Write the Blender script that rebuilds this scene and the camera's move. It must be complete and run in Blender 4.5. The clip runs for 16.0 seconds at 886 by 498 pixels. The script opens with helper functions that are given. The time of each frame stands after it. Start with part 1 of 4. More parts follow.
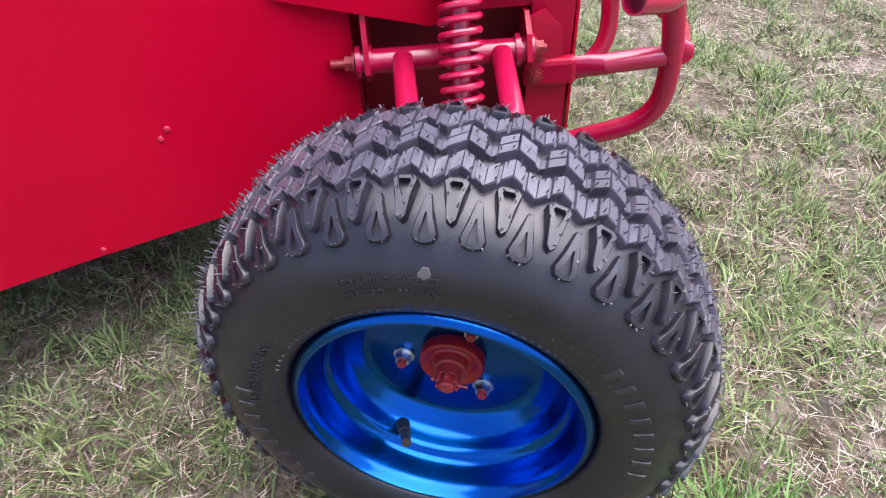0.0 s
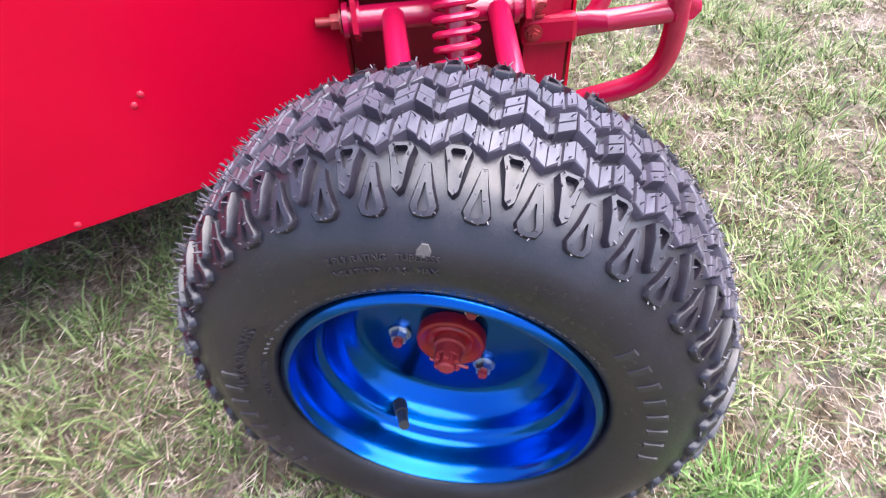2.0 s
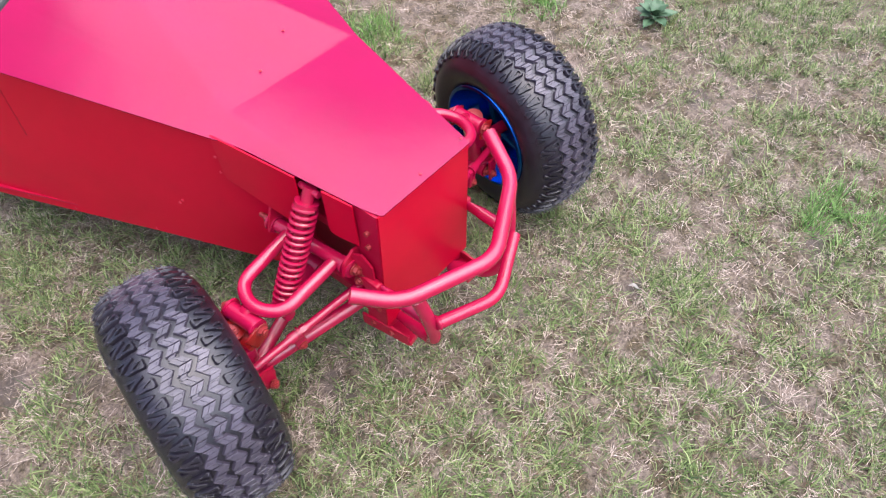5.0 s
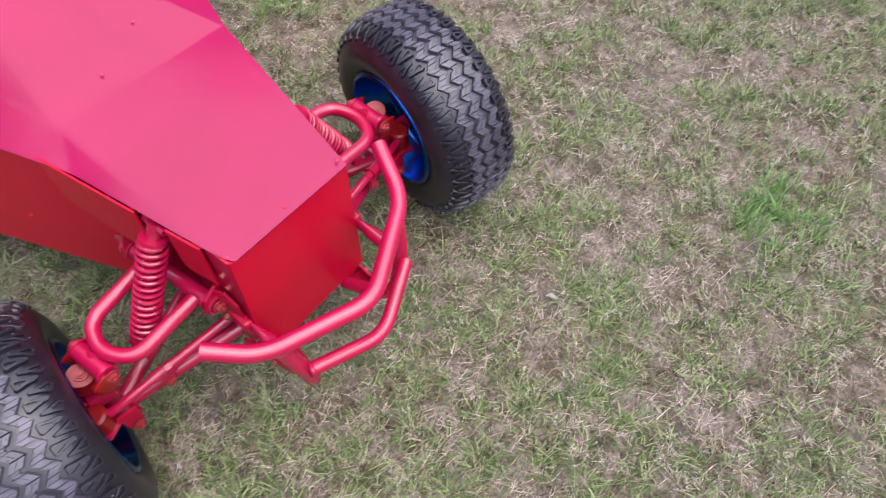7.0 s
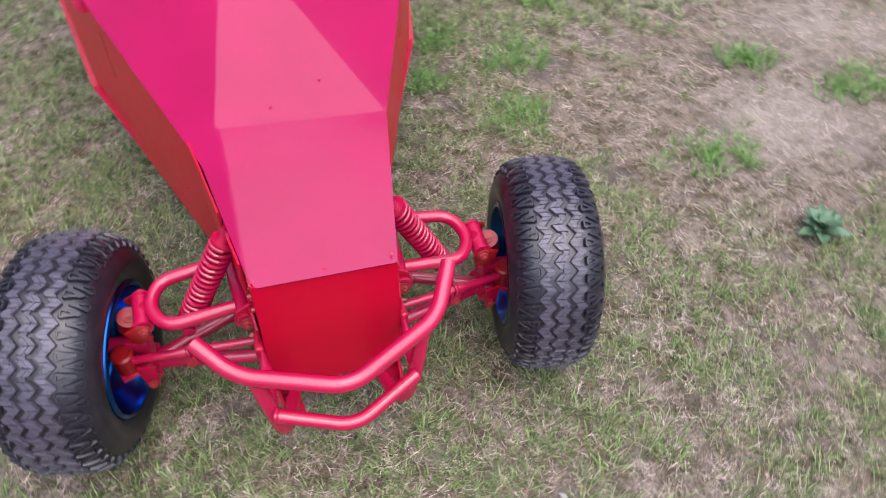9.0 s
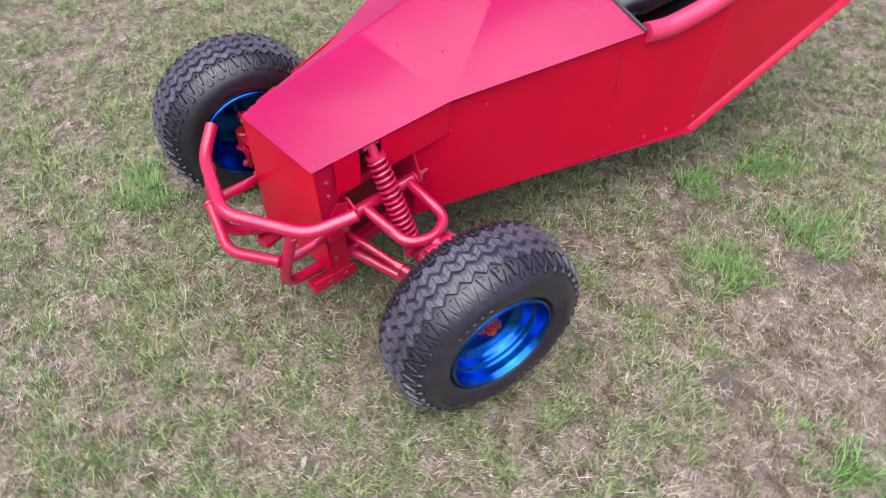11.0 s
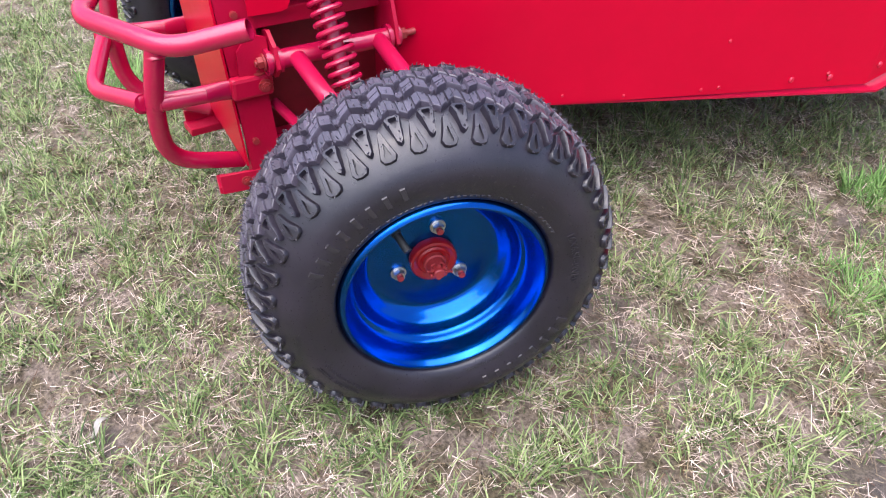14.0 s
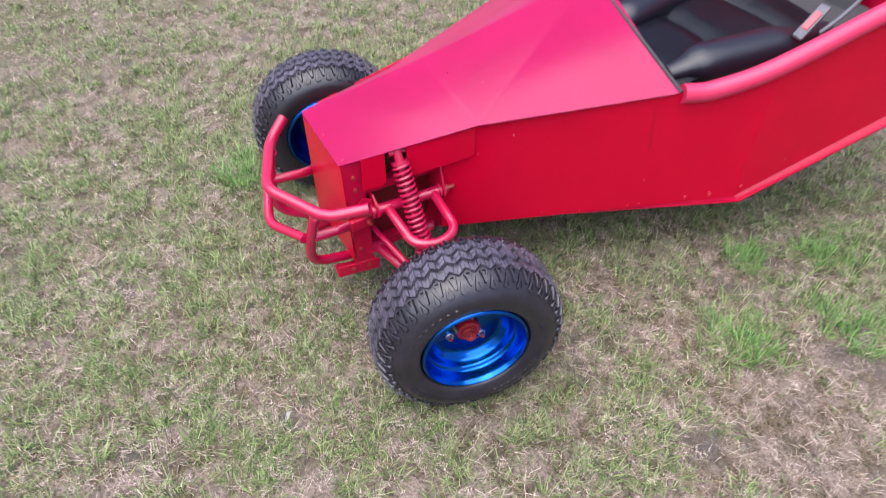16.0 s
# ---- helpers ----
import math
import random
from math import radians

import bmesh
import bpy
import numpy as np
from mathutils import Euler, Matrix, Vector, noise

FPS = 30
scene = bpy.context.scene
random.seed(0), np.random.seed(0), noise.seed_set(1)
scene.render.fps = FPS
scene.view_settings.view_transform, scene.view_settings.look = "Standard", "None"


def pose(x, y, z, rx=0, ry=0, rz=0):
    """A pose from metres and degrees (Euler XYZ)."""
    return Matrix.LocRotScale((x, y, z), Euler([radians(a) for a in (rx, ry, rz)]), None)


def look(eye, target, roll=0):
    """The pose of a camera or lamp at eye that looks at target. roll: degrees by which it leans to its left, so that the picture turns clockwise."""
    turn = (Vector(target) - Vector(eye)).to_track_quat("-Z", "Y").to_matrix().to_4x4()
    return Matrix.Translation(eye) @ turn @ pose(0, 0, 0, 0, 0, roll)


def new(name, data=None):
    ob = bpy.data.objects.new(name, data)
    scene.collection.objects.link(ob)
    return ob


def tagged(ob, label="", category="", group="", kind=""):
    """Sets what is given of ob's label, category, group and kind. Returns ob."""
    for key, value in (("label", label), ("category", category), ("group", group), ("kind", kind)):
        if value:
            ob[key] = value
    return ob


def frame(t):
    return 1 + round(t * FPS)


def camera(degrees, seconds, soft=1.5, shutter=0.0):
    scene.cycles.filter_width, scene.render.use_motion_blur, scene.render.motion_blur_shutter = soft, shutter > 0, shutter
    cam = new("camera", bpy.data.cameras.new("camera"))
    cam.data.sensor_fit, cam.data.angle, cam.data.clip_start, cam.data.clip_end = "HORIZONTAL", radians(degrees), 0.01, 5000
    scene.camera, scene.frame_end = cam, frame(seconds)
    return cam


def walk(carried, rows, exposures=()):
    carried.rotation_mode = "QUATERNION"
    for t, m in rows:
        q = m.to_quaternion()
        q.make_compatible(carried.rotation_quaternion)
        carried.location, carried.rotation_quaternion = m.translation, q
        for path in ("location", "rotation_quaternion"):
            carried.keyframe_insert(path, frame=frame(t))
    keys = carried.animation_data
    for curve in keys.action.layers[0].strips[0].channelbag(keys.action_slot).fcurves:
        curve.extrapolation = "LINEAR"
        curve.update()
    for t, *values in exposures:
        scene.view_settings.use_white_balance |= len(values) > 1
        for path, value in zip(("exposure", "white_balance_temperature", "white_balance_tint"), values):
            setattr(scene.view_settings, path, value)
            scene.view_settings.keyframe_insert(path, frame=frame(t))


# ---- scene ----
# ---- camera and its walk ----
cam = camera(64.54, 16.0, soft=1.1, shutter=0.4)
EXPOSURES = [(t, e, 6050, 15) for t, e in ((0.0, 2.4), (0.5, 2.8), (2.0, 2.92), (3.0, 2.55), (3.5, 2.28), (4.2, 2.18), (7.0, 1.78), (9.5, 1.76), (10.2, 1.87), (12.3, 1.99), (13.0, 2.10), (14.0, 2.3), (15.2, 2.3), (16.0, 2.02))]
PATH = [
    (0, (0.7756, -0.1700, 0.6582), (-0.6818, -0.1493, -0.7113), -4.14),
    (0.5, (0.7441, -0.1943, 0.6109), (-0.7181, -0.0965, -0.7502), -1.58),
    (1, (0.7347, -0.1940, 0.6020), (-0.7362, -0.1171, -0.7511), -2.57),
    (1.5, (0.7336, -0.1811, 0.6050), (-0.7253, -0.1344, -0.7623), -3.96),
    (2, (0.7456, -0.1762, 0.6375), (-0.6400, -0.1307, -0.8040), -4.10),
    (2.5, (0.8145, -0.0760, 0.8097), (-0.3695, -0.2876, -0.7883), -7.62),
    (3, (0.8777, 0.0733, 1.0936), (-0.1298, -0.2295, -0.6074), -4.83),
    (3.5, (0.8974, 0.2425, 1.1361), (-0.1298, -0.2771, -0.4993), -5.77),
    (4, (0.7124, 0.4063, 1.2409), (-0.2816, -0.3086, -0.3405), -5.29),
    (4.2, (0.6918, 0.4950, 1.2249), (-0.3574, -0.3199, -0.2702), -0.94),
    (6.3, (0.2844, 0.4971, 1.2363), (-0.4021, -0.2267, -0.4971), -7.27),
    (6.5, (0.2897, 0.4971, 1.2441), (-0.3960, -0.2158, -0.4941), -5.97),
    (7, (0.2855, 0.4741, 1.2165), (-0.5328, -0.1631, -0.4936), 0.31),
    (7.5, (0.2395, 0.4780, 1.1844), (-0.7163, -0.3323, -0.3744), -0.04),
    (8, (0.2349, 0.4733, 1.1362), (-0.6423, -0.3860, -0.4424), 0.89),
    (8.5, (0.1746, 0.5299, 1.2021), (-0.4759, -0.6171, -0.3017), -4.06),
    (9, (0.0554, 0.6443, 1.2389), (-0.3890, -0.5950, -0.2667), 2.74),
    (9.5, (-0.1434, 0.6340, 1.2448), (-0.2432, -0.5954, -0.3296), 2.65),
    (10, (-0.3816, 0.6428, 1.2978), (-0.0373, -0.6325, -0.2039), -0.71),
    (10.2, (-0.5072, 0.6519, 1.3076), (-0.0145, -0.5616, -0.2039), -0.14),
    (12.3, (-1.1402, 0.2556, 1.2366), (0.0335, -0.4932, -0.1993), 0.96),
    (12.5, (-1.1320, 0.2629, 1.1770), (0.0367, -0.4591, -0.2765), -1.88),
    (13, (-1.0638, 0.2627, 0.9718), (0.1344, -0.4703, -0.4519), -2.36),
    (13.5, (-0.9961, 0.1908, 0.7737), (0.3407, -0.5393, -0.5225), 0.31),
    (14, (-0.9496, 0.1599, 0.7110), (0.3670, -0.6080, -0.5838), 1.35),
    (14.5, (-0.9453, 0.1705, 0.7234), (0.3720, -0.6084, -0.5642), 1.00),
    (15, (-0.9977, 0.2307, 0.8725), (0.2837, -0.5083, -0.4735), 0.12),
    (15.5, (-1.1025, 0.3154, 1.1311), (0.1028, -0.3729, -0.3089), 0.22),
    (16, (-1.2184, 0.3872, 1.3488), (0.0183, -0.3256, -0.0521), 0.93),
]
walk(cam, [(t, look(eye, target, roll)) for t, eye, target, roll in PATH], EXPOSURES)

# ---- world, sun and exposure ----
world = bpy.data.worlds.new("overcast_sky")
scene.world = world
world.use_nodes = True
wn = world.node_tree
sky = wn.nodes.new("ShaderNodeTexSky")
sky.sky_type = "NISHITA"
sky.sun_disc = False
sky.sun_elevation = radians(72)
sky.sun_rotation = radians(-16)
sky.air_density = 1.2
sky.dust_density = 4.0
sky.ozone_density = 1.0
wn.links.new(sky.outputs[0], wn.nodes["Background"].inputs[0])
wn.nodes["Background"].inputs[1].default_value = 0.060
sun_data = bpy.data.lights.new("sun", "SUN")
sun_data.energy = 1.5
sun_data.angle = radians(96)
sun_data.color = (1.0, 0.98, 0.96)
sun = new("sun", sun_data)
sun.matrix_world = look((-0.24, 0.85, 2.7), (0, 0, 0))


# ---- materials ----
def material(name):
    m = bpy.data.materials.new(name)
    m.use_nodes = True
    return m, m.node_tree, m.node_tree.nodes["Principled BSDF"]


def noise_tex(nt, scale, detail=4.0, rough=0.55, coords="Object"):
    tc = nt.nodes.new("ShaderNodeTexCoord")
    tx = nt.nodes.new("ShaderNodeTexNoise")
    tx.inputs["Scale"].default_value = scale
    tx.inputs["Detail"].default_value = detail
    tx.inputs["Roughness"].default_value = rough
    nt.links.new(tc.outputs[coords], tx.inputs["Vector"])
    return tx.outputs["Fac"]


def ramp(nt, fac, stops):
    cr = nt.nodes.new("ShaderNodeValToRGB")
    while len(cr.color_ramp.elements) < len(stops):
        cr.color_ramp.elements.new(0.5)
    for e, (p, c) in zip(cr.color_ramp.elements, stops):
        e.position = p
        e.color = (*c, 1) if len(c) == 3 else c
    nt.links.new(fac, cr.inputs[0])
    return cr.outputs[0]


def blend(nt, fac, a, b, mode="MIX"):
    mx = nt.nodes.new("ShaderNodeMix")
    mx.data_type = "RGBA"
    mx.blend_type = mode
    for sock, v in ((mx.inputs[0], fac), (mx.inputs[6], a), (mx.inputs[7], b)):
        if isinstance(v, (int, float)):
            sock.default_value = v
        elif isinstance(v, tuple):
            sock.default_value = (*v, 1)
        else:
            nt.links.new(v, sock)
    return mx.outputs[2]


def bump(nt, bs, height, strength=0.2, dist=0.002):
    b = nt.nodes.new("ShaderNodeBump")
    b.inputs["Strength"].default_value = strength
    b.inputs["Distance"].default_value = dist
    nt.links.new(height, b.inputs["Height"])
    nt.links.new(b.outputs[0], bs.inputs["Normal"])


def paint(name, base, dark, rough, coat=0.0, bumpiness=0.10, fine=260.0, spec=0.5, wave=0.0025, dusty=0.2):
    """Brushed or sprayed gloss paint on hand-made steel: faint dents, dust and orange peel."""
    m, nt, bs = material(name)
    big = noise_tex(nt, 7.0, 5)
    peel = noise_tex(nt, fine, 3)
    dust = noise_tex(nt, 38.0, 8, 0.7)
    col = blend(nt, ramp(nt, big, [(0.35, (0, 0, 0)), (0.7, (1, 1, 1))]), base, dark)
    col = blend(nt, ramp(nt, dust, [(0.62, (0, 0, 0)), (0.82, (dusty,) * 3)]), col, (0.45, 0.10, 0.10))
    nt.links.new(col, bs.inputs["Base Color"])
    rr = ramp(nt, dust, [(0.3, (rough - 0.25 * dusty,) * 3), (0.75, (rough + 0.6 * dusty,) * 3)])
    nt.links.new(rr, bs.inputs["Roughness"])
    bs.inputs["Specular IOR Level"].default_value = spec
    bs.inputs["Coat Weight"].default_value = coat
    bs.inputs["Coat Roughness"].default_value = 0.12
    h = blend(nt, 0.25 * 0.0025 / wave, big, peel)
    bump(nt, bs, h, bumpiness, wave)
    return m


RED = paint("red_panel_paint", (0.53, 0.001, 0.024), (0.47, 0.001, 0.021), 0.30, spec=0.14, dusty=0.05)
# panel red again, with the pink cast of the reflected sky in its base
HOODRED = paint("red_hood_paint", (0.31, 0.002, 0.056), (0.27, 0.002, 0.048), 0.16, 0.0, bumpiness=0.07, spec=0.34, wave=0.02, dusty=0.06)
TUBERED = paint("red_tube_paint", (0.42, 0.005, 0.050), (0.33, 0.004, 0.038), 0.17, bumpiness=0.22, fine=420, spec=0.75, dusty=0.08)
FRAMERED = paint("red_frame_paint", (0.44, 0.002, 0.034), (0.36, 0.002, 0.027), 0.34, bumpiness=0.4, fine=300, spec=0.35)


def blue_metal():
    m, nt, bs = material("blue_candy_metal")
    big = noise_tex(nt, 9.0, 3)
    grime = noise_tex(nt, 60.0, 8, 0.72)
    col = blend(nt, big, (0.001, 0.096, 0.42), (0.001, 0.074, 0.35))
    col = blend(nt, ramp(nt, grime, [(0.66, (0, 0, 0)), (0.85, (0.35, 0.35, 0.35))]), col, (0.03, 0.035, 0.07))
    nt.links.new(col, bs.inputs["Base Color"])
    bs.inputs["Metallic"].default_value = 1.0
    nt.links.new(ramp(nt, grime, [(0.3, (0.19,) * 3), (0.8, (0.28,) * 3)]), bs.inputs["Roughness"])
    bs.inputs["Coat Weight"].default_value = 0.3
    bs.inputs["Coat Roughness"].default_value = 0.08
    bump(nt, bs, grime, 0.04, 0.0008)
    return m


def rubber(name, base, dusty, rough, spec):
    m, nt, bs = material(name)
    bs.inputs["Specular IOR Level"].default_value = spec
    big = noise_tex(nt, 18.0, 5)
    fine = noise_tex(nt, 300.0, 6, 0.7)
    info = nt.nodes.new("ShaderNodeObjectInfo")
    col = blend(nt, ramp(nt, big, [(0.35, (0, 0, 0)), (0.75, (1, 1, 1))]), base, dusty)
    col = blend(nt, ramp(nt, fine, [(0.6, (0, 0, 0)), (0.8, (0.3, 0.3, 0.3))]), col, (0.10, 0.09, 0.085))
    hs = nt.nodes.new("ShaderNodeHueSaturation")
    mr = nt.nodes.new("ShaderNodeMapRange")
    mr.inputs["To Min"].default_value, mr.inputs["To Max"].default_value = 0.8, 1.25
    nt.links.new(info.outputs["Random"], mr.inputs["Value"])
    nt.links.new(mr.outputs[0], hs.inputs["Value"])
    nt.links.new(col, hs.inputs["Color"])
    nt.links.new(hs.outputs[0], bs.inputs["Base Color"])
    nt.links.new(ramp(nt, fine, [(0.3, (rough - 0.08,) * 3), (0.8, (rough + 0.1,) * 3)]), bs.inputs["Roughness"])
    bump(nt, bs, fine, 0.25, 0.0008)
    return m


def plain(name, base, rough, metal=0.0, vary=0.25, scale=120.0, bumpy=0.15):
    m, nt, bs = material(name)
    n = noise_tex(nt, scale, 6, 0.65)
    dark = tuple(c * (1 - vary) for c in base)
    nt.links.new(blend(nt, n, base, dark), bs.inputs["Base Color"])
    bs.inputs["Roughness"].default_value = rough
    bs.inputs["Metallic"].default_value = metal
    bump(nt, bs, n, bumpy, 0.001)
    return m


BLUE = blue_metal()
RUBBER = rubber("tyre_rubber", (0.0105, 0.0085, 0.0130), (0.021, 0.0168, 0.026), 0.33, 0.60)
TREAD = rubber("tread_rubber", (0.042, 0.035, 0.051), (0.076, 0.063, 0.087), 0.41, 0.70)
# tyre rubber lightened to stand in for light on the letters' edges
LETTER = plain("moulded_letter_rubber", (0.034, 0.029, 0.035), 0.36)
ZINC = plain("zinc_plated_steel", (0.62, 0.63, 0.66), 0.3, 1.0)
HUBRED = plain("hub_red_paint", (0.33, 0.007, 0.009), 0.33, 0.0, 0.45, 160, 0.4)
RUST = plain("worn_red_bolt", (0.38, 0.035, 0.04), 0.42, 0.1, 0.5, 240, 0.4)
BLACK = plain("black_rubber_trim", (0.02, 0.02, 0.022), 0.55)
VINYL = plain("black_vinyl", (0.010, 0.010, 0.018), 0.34, 0.0, 0.3, 60, 0.25)
# near-black red that paints the shade inside the bonnet slot
DARK = plain("dark_cavity_steel", (0.035, 0.012, 0.012), 0.7)
# frame red darkened: the front bay's shade is put into this colour
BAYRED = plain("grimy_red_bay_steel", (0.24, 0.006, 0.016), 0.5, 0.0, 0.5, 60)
PAD = plain("pink_red_padded_vinyl", (0.55, 0.025, 0.085), 0.38, 0.0, 0.12, 40, 0.2)
GREYWEB = plain("grey_seat_belt", (0.11, 0.11, 0.125), 0.6)
LATCHRED = plain("red_plastic_button", (0.7, 0.06, 0.08), 0.4)
SCREW = plain("painted_rivet", (0.58, 0.02, 0.05), 0.3, 0.0, 0.2)


def ground_material():
    m, nt, bs = material("dry_lawn_soil")
    patch = noise_tex(nt, 2.3, 6, 0.6)
    mid = noise_tex(nt, 17.0, 7, 0.65)
    fine = noise_tex(nt, 150.0, 8, 0.75)
    soil = blend(nt, ramp(nt, fine, [(0.3, (0, 0, 0)), (0.7, (1, 1, 1))]), (0.045, 0.032, 0.026), (0.40, 0.315, 0.26))
    thatch = blend(nt, ramp(nt, fine, [(0.35, (0, 0, 0)), (0.65, (1, 1, 1))]), (0.020, 0.017, 0.010), (0.17, 0.135, 0.085))
    col = blend(nt, ramp(nt, mid, [(0.42, (0, 0, 0)), (0.6, (1, 1, 1))]), thatch, soil)
    col = blend(nt, ramp(nt, patch, [(0.52, (0, 0, 0)), (0.7, (0.6, 0.6, 0.6))]), col, soil)
    damp = noise_tex(nt, 6.3, 5, 0.6)
    col = blend(nt, ramp(nt, damp, [(0.56, (0, 0, 0)), (0.66, (0.7, 0.7, 0.7))]), col, (0.105, 0.088, 0.08))
    # worn pale sand, and small damp patches of bare dark soil
    ragged = noise_tex(nt, 14.0, 6, 0.65)
    for px, py, ra, rb, tone in ((-1.42, -0.58, 0.36, 0.26, (0.50, 0.415, 0.355)), (-1.85, -0.95, 0.42, 0.28, (0.46, 0.38, 0.32)), (-0.46, -1.05, 0.12, 0.09, (0.115, 0.098, 0.092)),
                                 (-0.805, -0.96, 0.13, 0.09, (0.125, 0.108, 0.10)), (-0.81, -0.48, 0.10, 0.08, (0.125, 0.108, 0.10)), (-1.05, -1.10, 0.16, 0.10, (0.13, 0.11, 0.10))):
        tc = nt.nodes.new("ShaderNodeTexCoord")
        mp = nt.nodes.new("ShaderNodeMapping")
        mp.vector_type = "TEXTURE"
        mp.inputs["Location"].default_value = (px, py, 0)
        mp.inputs["Scale"].default_value = (ra, rb, 1)
        rad = nt.nodes.new("ShaderNodeVectorMath")
        rad.operation = "LENGTH"
        nt.links.new(tc.outputs["Object"], mp.inputs["Vector"])
        nt.links.new(mp.outputs[0], rad.inputs[0])
        near = nt.nodes.new("ShaderNodeMath")
        near.operation = "MULTIPLY_ADD"
        near.inputs[1].default_value = 1.6
        nt.links.new(ragged, near.inputs[0])
        nt.links.new(rad.outputs["Value"], near.inputs[2])
        sc = nt.nodes.new("ShaderNodeMath")
        sc.operation = "MULTIPLY"
        sc.inputs[1].default_value = 0.55
        nt.links.new(near.outputs[0], sc.inputs[0])
        mask = ramp(nt, sc.outputs[0], [(0.55, (0.5, 0.5, 0.5)), (1.0, (0, 0, 0))])
        grain = blend(nt, ramp(nt, fine, [(0.3, (0, 0, 0)), (0.7, (1, 1, 1))]), tuple(c * 0.55 for c in tone), tone)
        col = blend(nt, mask, col, grain)
    # further out the lawn goes on, too far away to tell its blades apart
    grain = noise_tex(nt, 90.0, 9, 0.8)
    green = ramp(nt, grain, [(0.32, (0.015, 0.020, 0.007)), (0.47, (0.060, 0.074, 0.028)), (0.55, (0.120, 0.132, 0.055)), (0.68, (0.25, 0.25, 0.13))])
    dry = ramp(nt, grain, [(0.32, (0.035, 0.025, 0.018)), (0.47, (0.105, 0.084, 0.060)), (0.55, (0.20, 0.165, 0.125)), (0.68, (0.38, 0.32, 0.25))])
    lawn = blend(nt, ramp(nt, blend(nt, 0.5, noise_tex(nt, 2.2, 6, 0.65), noise_tex(nt, 11.0, 5, 0.6)), [(0.35, (0, 0, 0)), (0.56, (1, 1, 1))]), green, dry)
    tc = nt.nodes.new("ShaderNodeTexCoord")
    ln = nt.nodes.new("ShaderNodeVectorMath")
    ln.operation = "LENGTH"
    off = nt.nodes.new("ShaderNodeVectorMath")
    off.inputs[1].default_value = (0.2, 0.75, 0.0)
    nt.links.new(tc.outputs["Object"], off.inputs[0])
    nt.links.new(off.outputs[0], ln.inputs[0])
    away = nt.nodes.new("ShaderNodeMapRange")
    away.inputs["From Min"].default_value, away.inputs["From Max"].default_value = 1.75, 2.5
    nt.links.new(ln.outputs["Value"], away.inputs["Value"])
    col = blend(nt, away.outputs[0], col, lawn)
    nt.links.new(col, bs.inputs["Base Color"])
    bs.inputs["Roughness"].default_value = 0.95
    bs.inputs["Specular IOR Level"].default_value = 0.15
    bump(nt, bs, blend(nt, 0.6, mid, fine), 0.9, 0.012)
    return m


def blade_material(name, greens, straws, bias):
    """Grass blades: each one its own tone, greener or drier by broad patches."""
    m, nt, bs = material(name)
    geo = nt.nodes.new("ShaderNodeNewGeometry")
    rnd = geo.outputs["Random Per Island"]
    patch = ramp(nt, blend(nt, 0.5, noise_tex(nt, 5.5, 5, 0.62), noise_tex(nt, 27.0, 3, 0.5)), [(0.34, (0, 0, 0)), (0.68, (1, 1, 1))])
    g = ramp(nt, rnd, [(0.0, greens[0]), (0.5, greens[1]), (1.0, greens[2])])
    s = ramp(nt, rnd, [(0.0, straws[0]), (0.5, straws[1]), (1.0, straws[2])])
    ad = nt.nodes.new("ShaderNodeMath")
    ad.operation = "MULTIPLY_ADD"
    fr = nt.nodes.new("ShaderNodeMath")
    fr.operation = "FRACT"
    mu = nt.nodes.new("ShaderNodeMath")
    mu.operation = "MULTIPLY"
    mu.inputs[1].default_value = 7.31
    nt.links.new(rnd, mu.inputs[0])
    nt.links.new(mu.outputs[0], fr.inputs[0])
    nt.links.new(fr.outputs[0], ad.inputs[0])
    ad.inputs[1].default_value = 0.62
    nt.links.new(patch, ad.inputs[2])
    sel = ramp(nt, ad.outputs[0], [(bias, (0, 0, 0)), (bias + 0.06, (1, 1, 1))])
    nt.links.new(blend(nt, sel, g, s), bs.inputs["Base Color"])
    bs.inputs["Roughness"].default_value = 0.6
    bs.inputs["Specular IOR Level"].default_value = 0.3
    return m


GROUND = ground_material()
GRASS = blade_material("lawn_blades", [(0.036, 0.064, 0.020), (0.136, 0.192, 0.058), (0.31, 0.37, 0.155)],
                       [(0.16, 0.10, 0.045), (0.34, 0.25, 0.12), (0.50, 0.40, 0.25)], 1.10)
TUFT = blade_material("tuft_blades", [(0.055, 0.120, 0.026), (0.130, 0.245, 0.058), (0.23, 0.37, 0.115)],
                      [(0.22, 0.18, 0.08), (0.34, 0.30, 0.15), (0.45, 0.4, 0.25)], 1.25)
MUD = plain("dried_mud", (0.09, 0.08, 0.08), 0.9)
WEED = plain("weed_leaf", (0.095, 0.175, 0.090), 0.5, 0.0, 0.35, 50)
DRYLEAF = plain("dry_leaf", (0.36, 0.33, 0.29), 0.8)


# ---- builders ----
def part(name, bm, mat, parent, label="", smooth=False, recalc=True):
    """Links a bmesh as one mesh object under a thing or a part."""
    if recalc:
        bmesh.ops.recalc_face_normals(bm, faces=bm.faces)
    me = bpy.data.meshes.new(name)
    bm.to_mesh(me)
    bm.free()
    me.materials.append(mat)
    if smooth:
        me.shade_smooth()
        me.set_sharp_from_angle(angle=radians(38))
    ob = new(name, me)
    ob.parent = parent
    if label:
        tagged(ob, label)
    return ob


def again(name, src, parent, m):
    """Another object on the mesh of src."""
    ob = new(name, src.data)
    ob.parent = parent
    ob.matrix_basis = m
    return ob


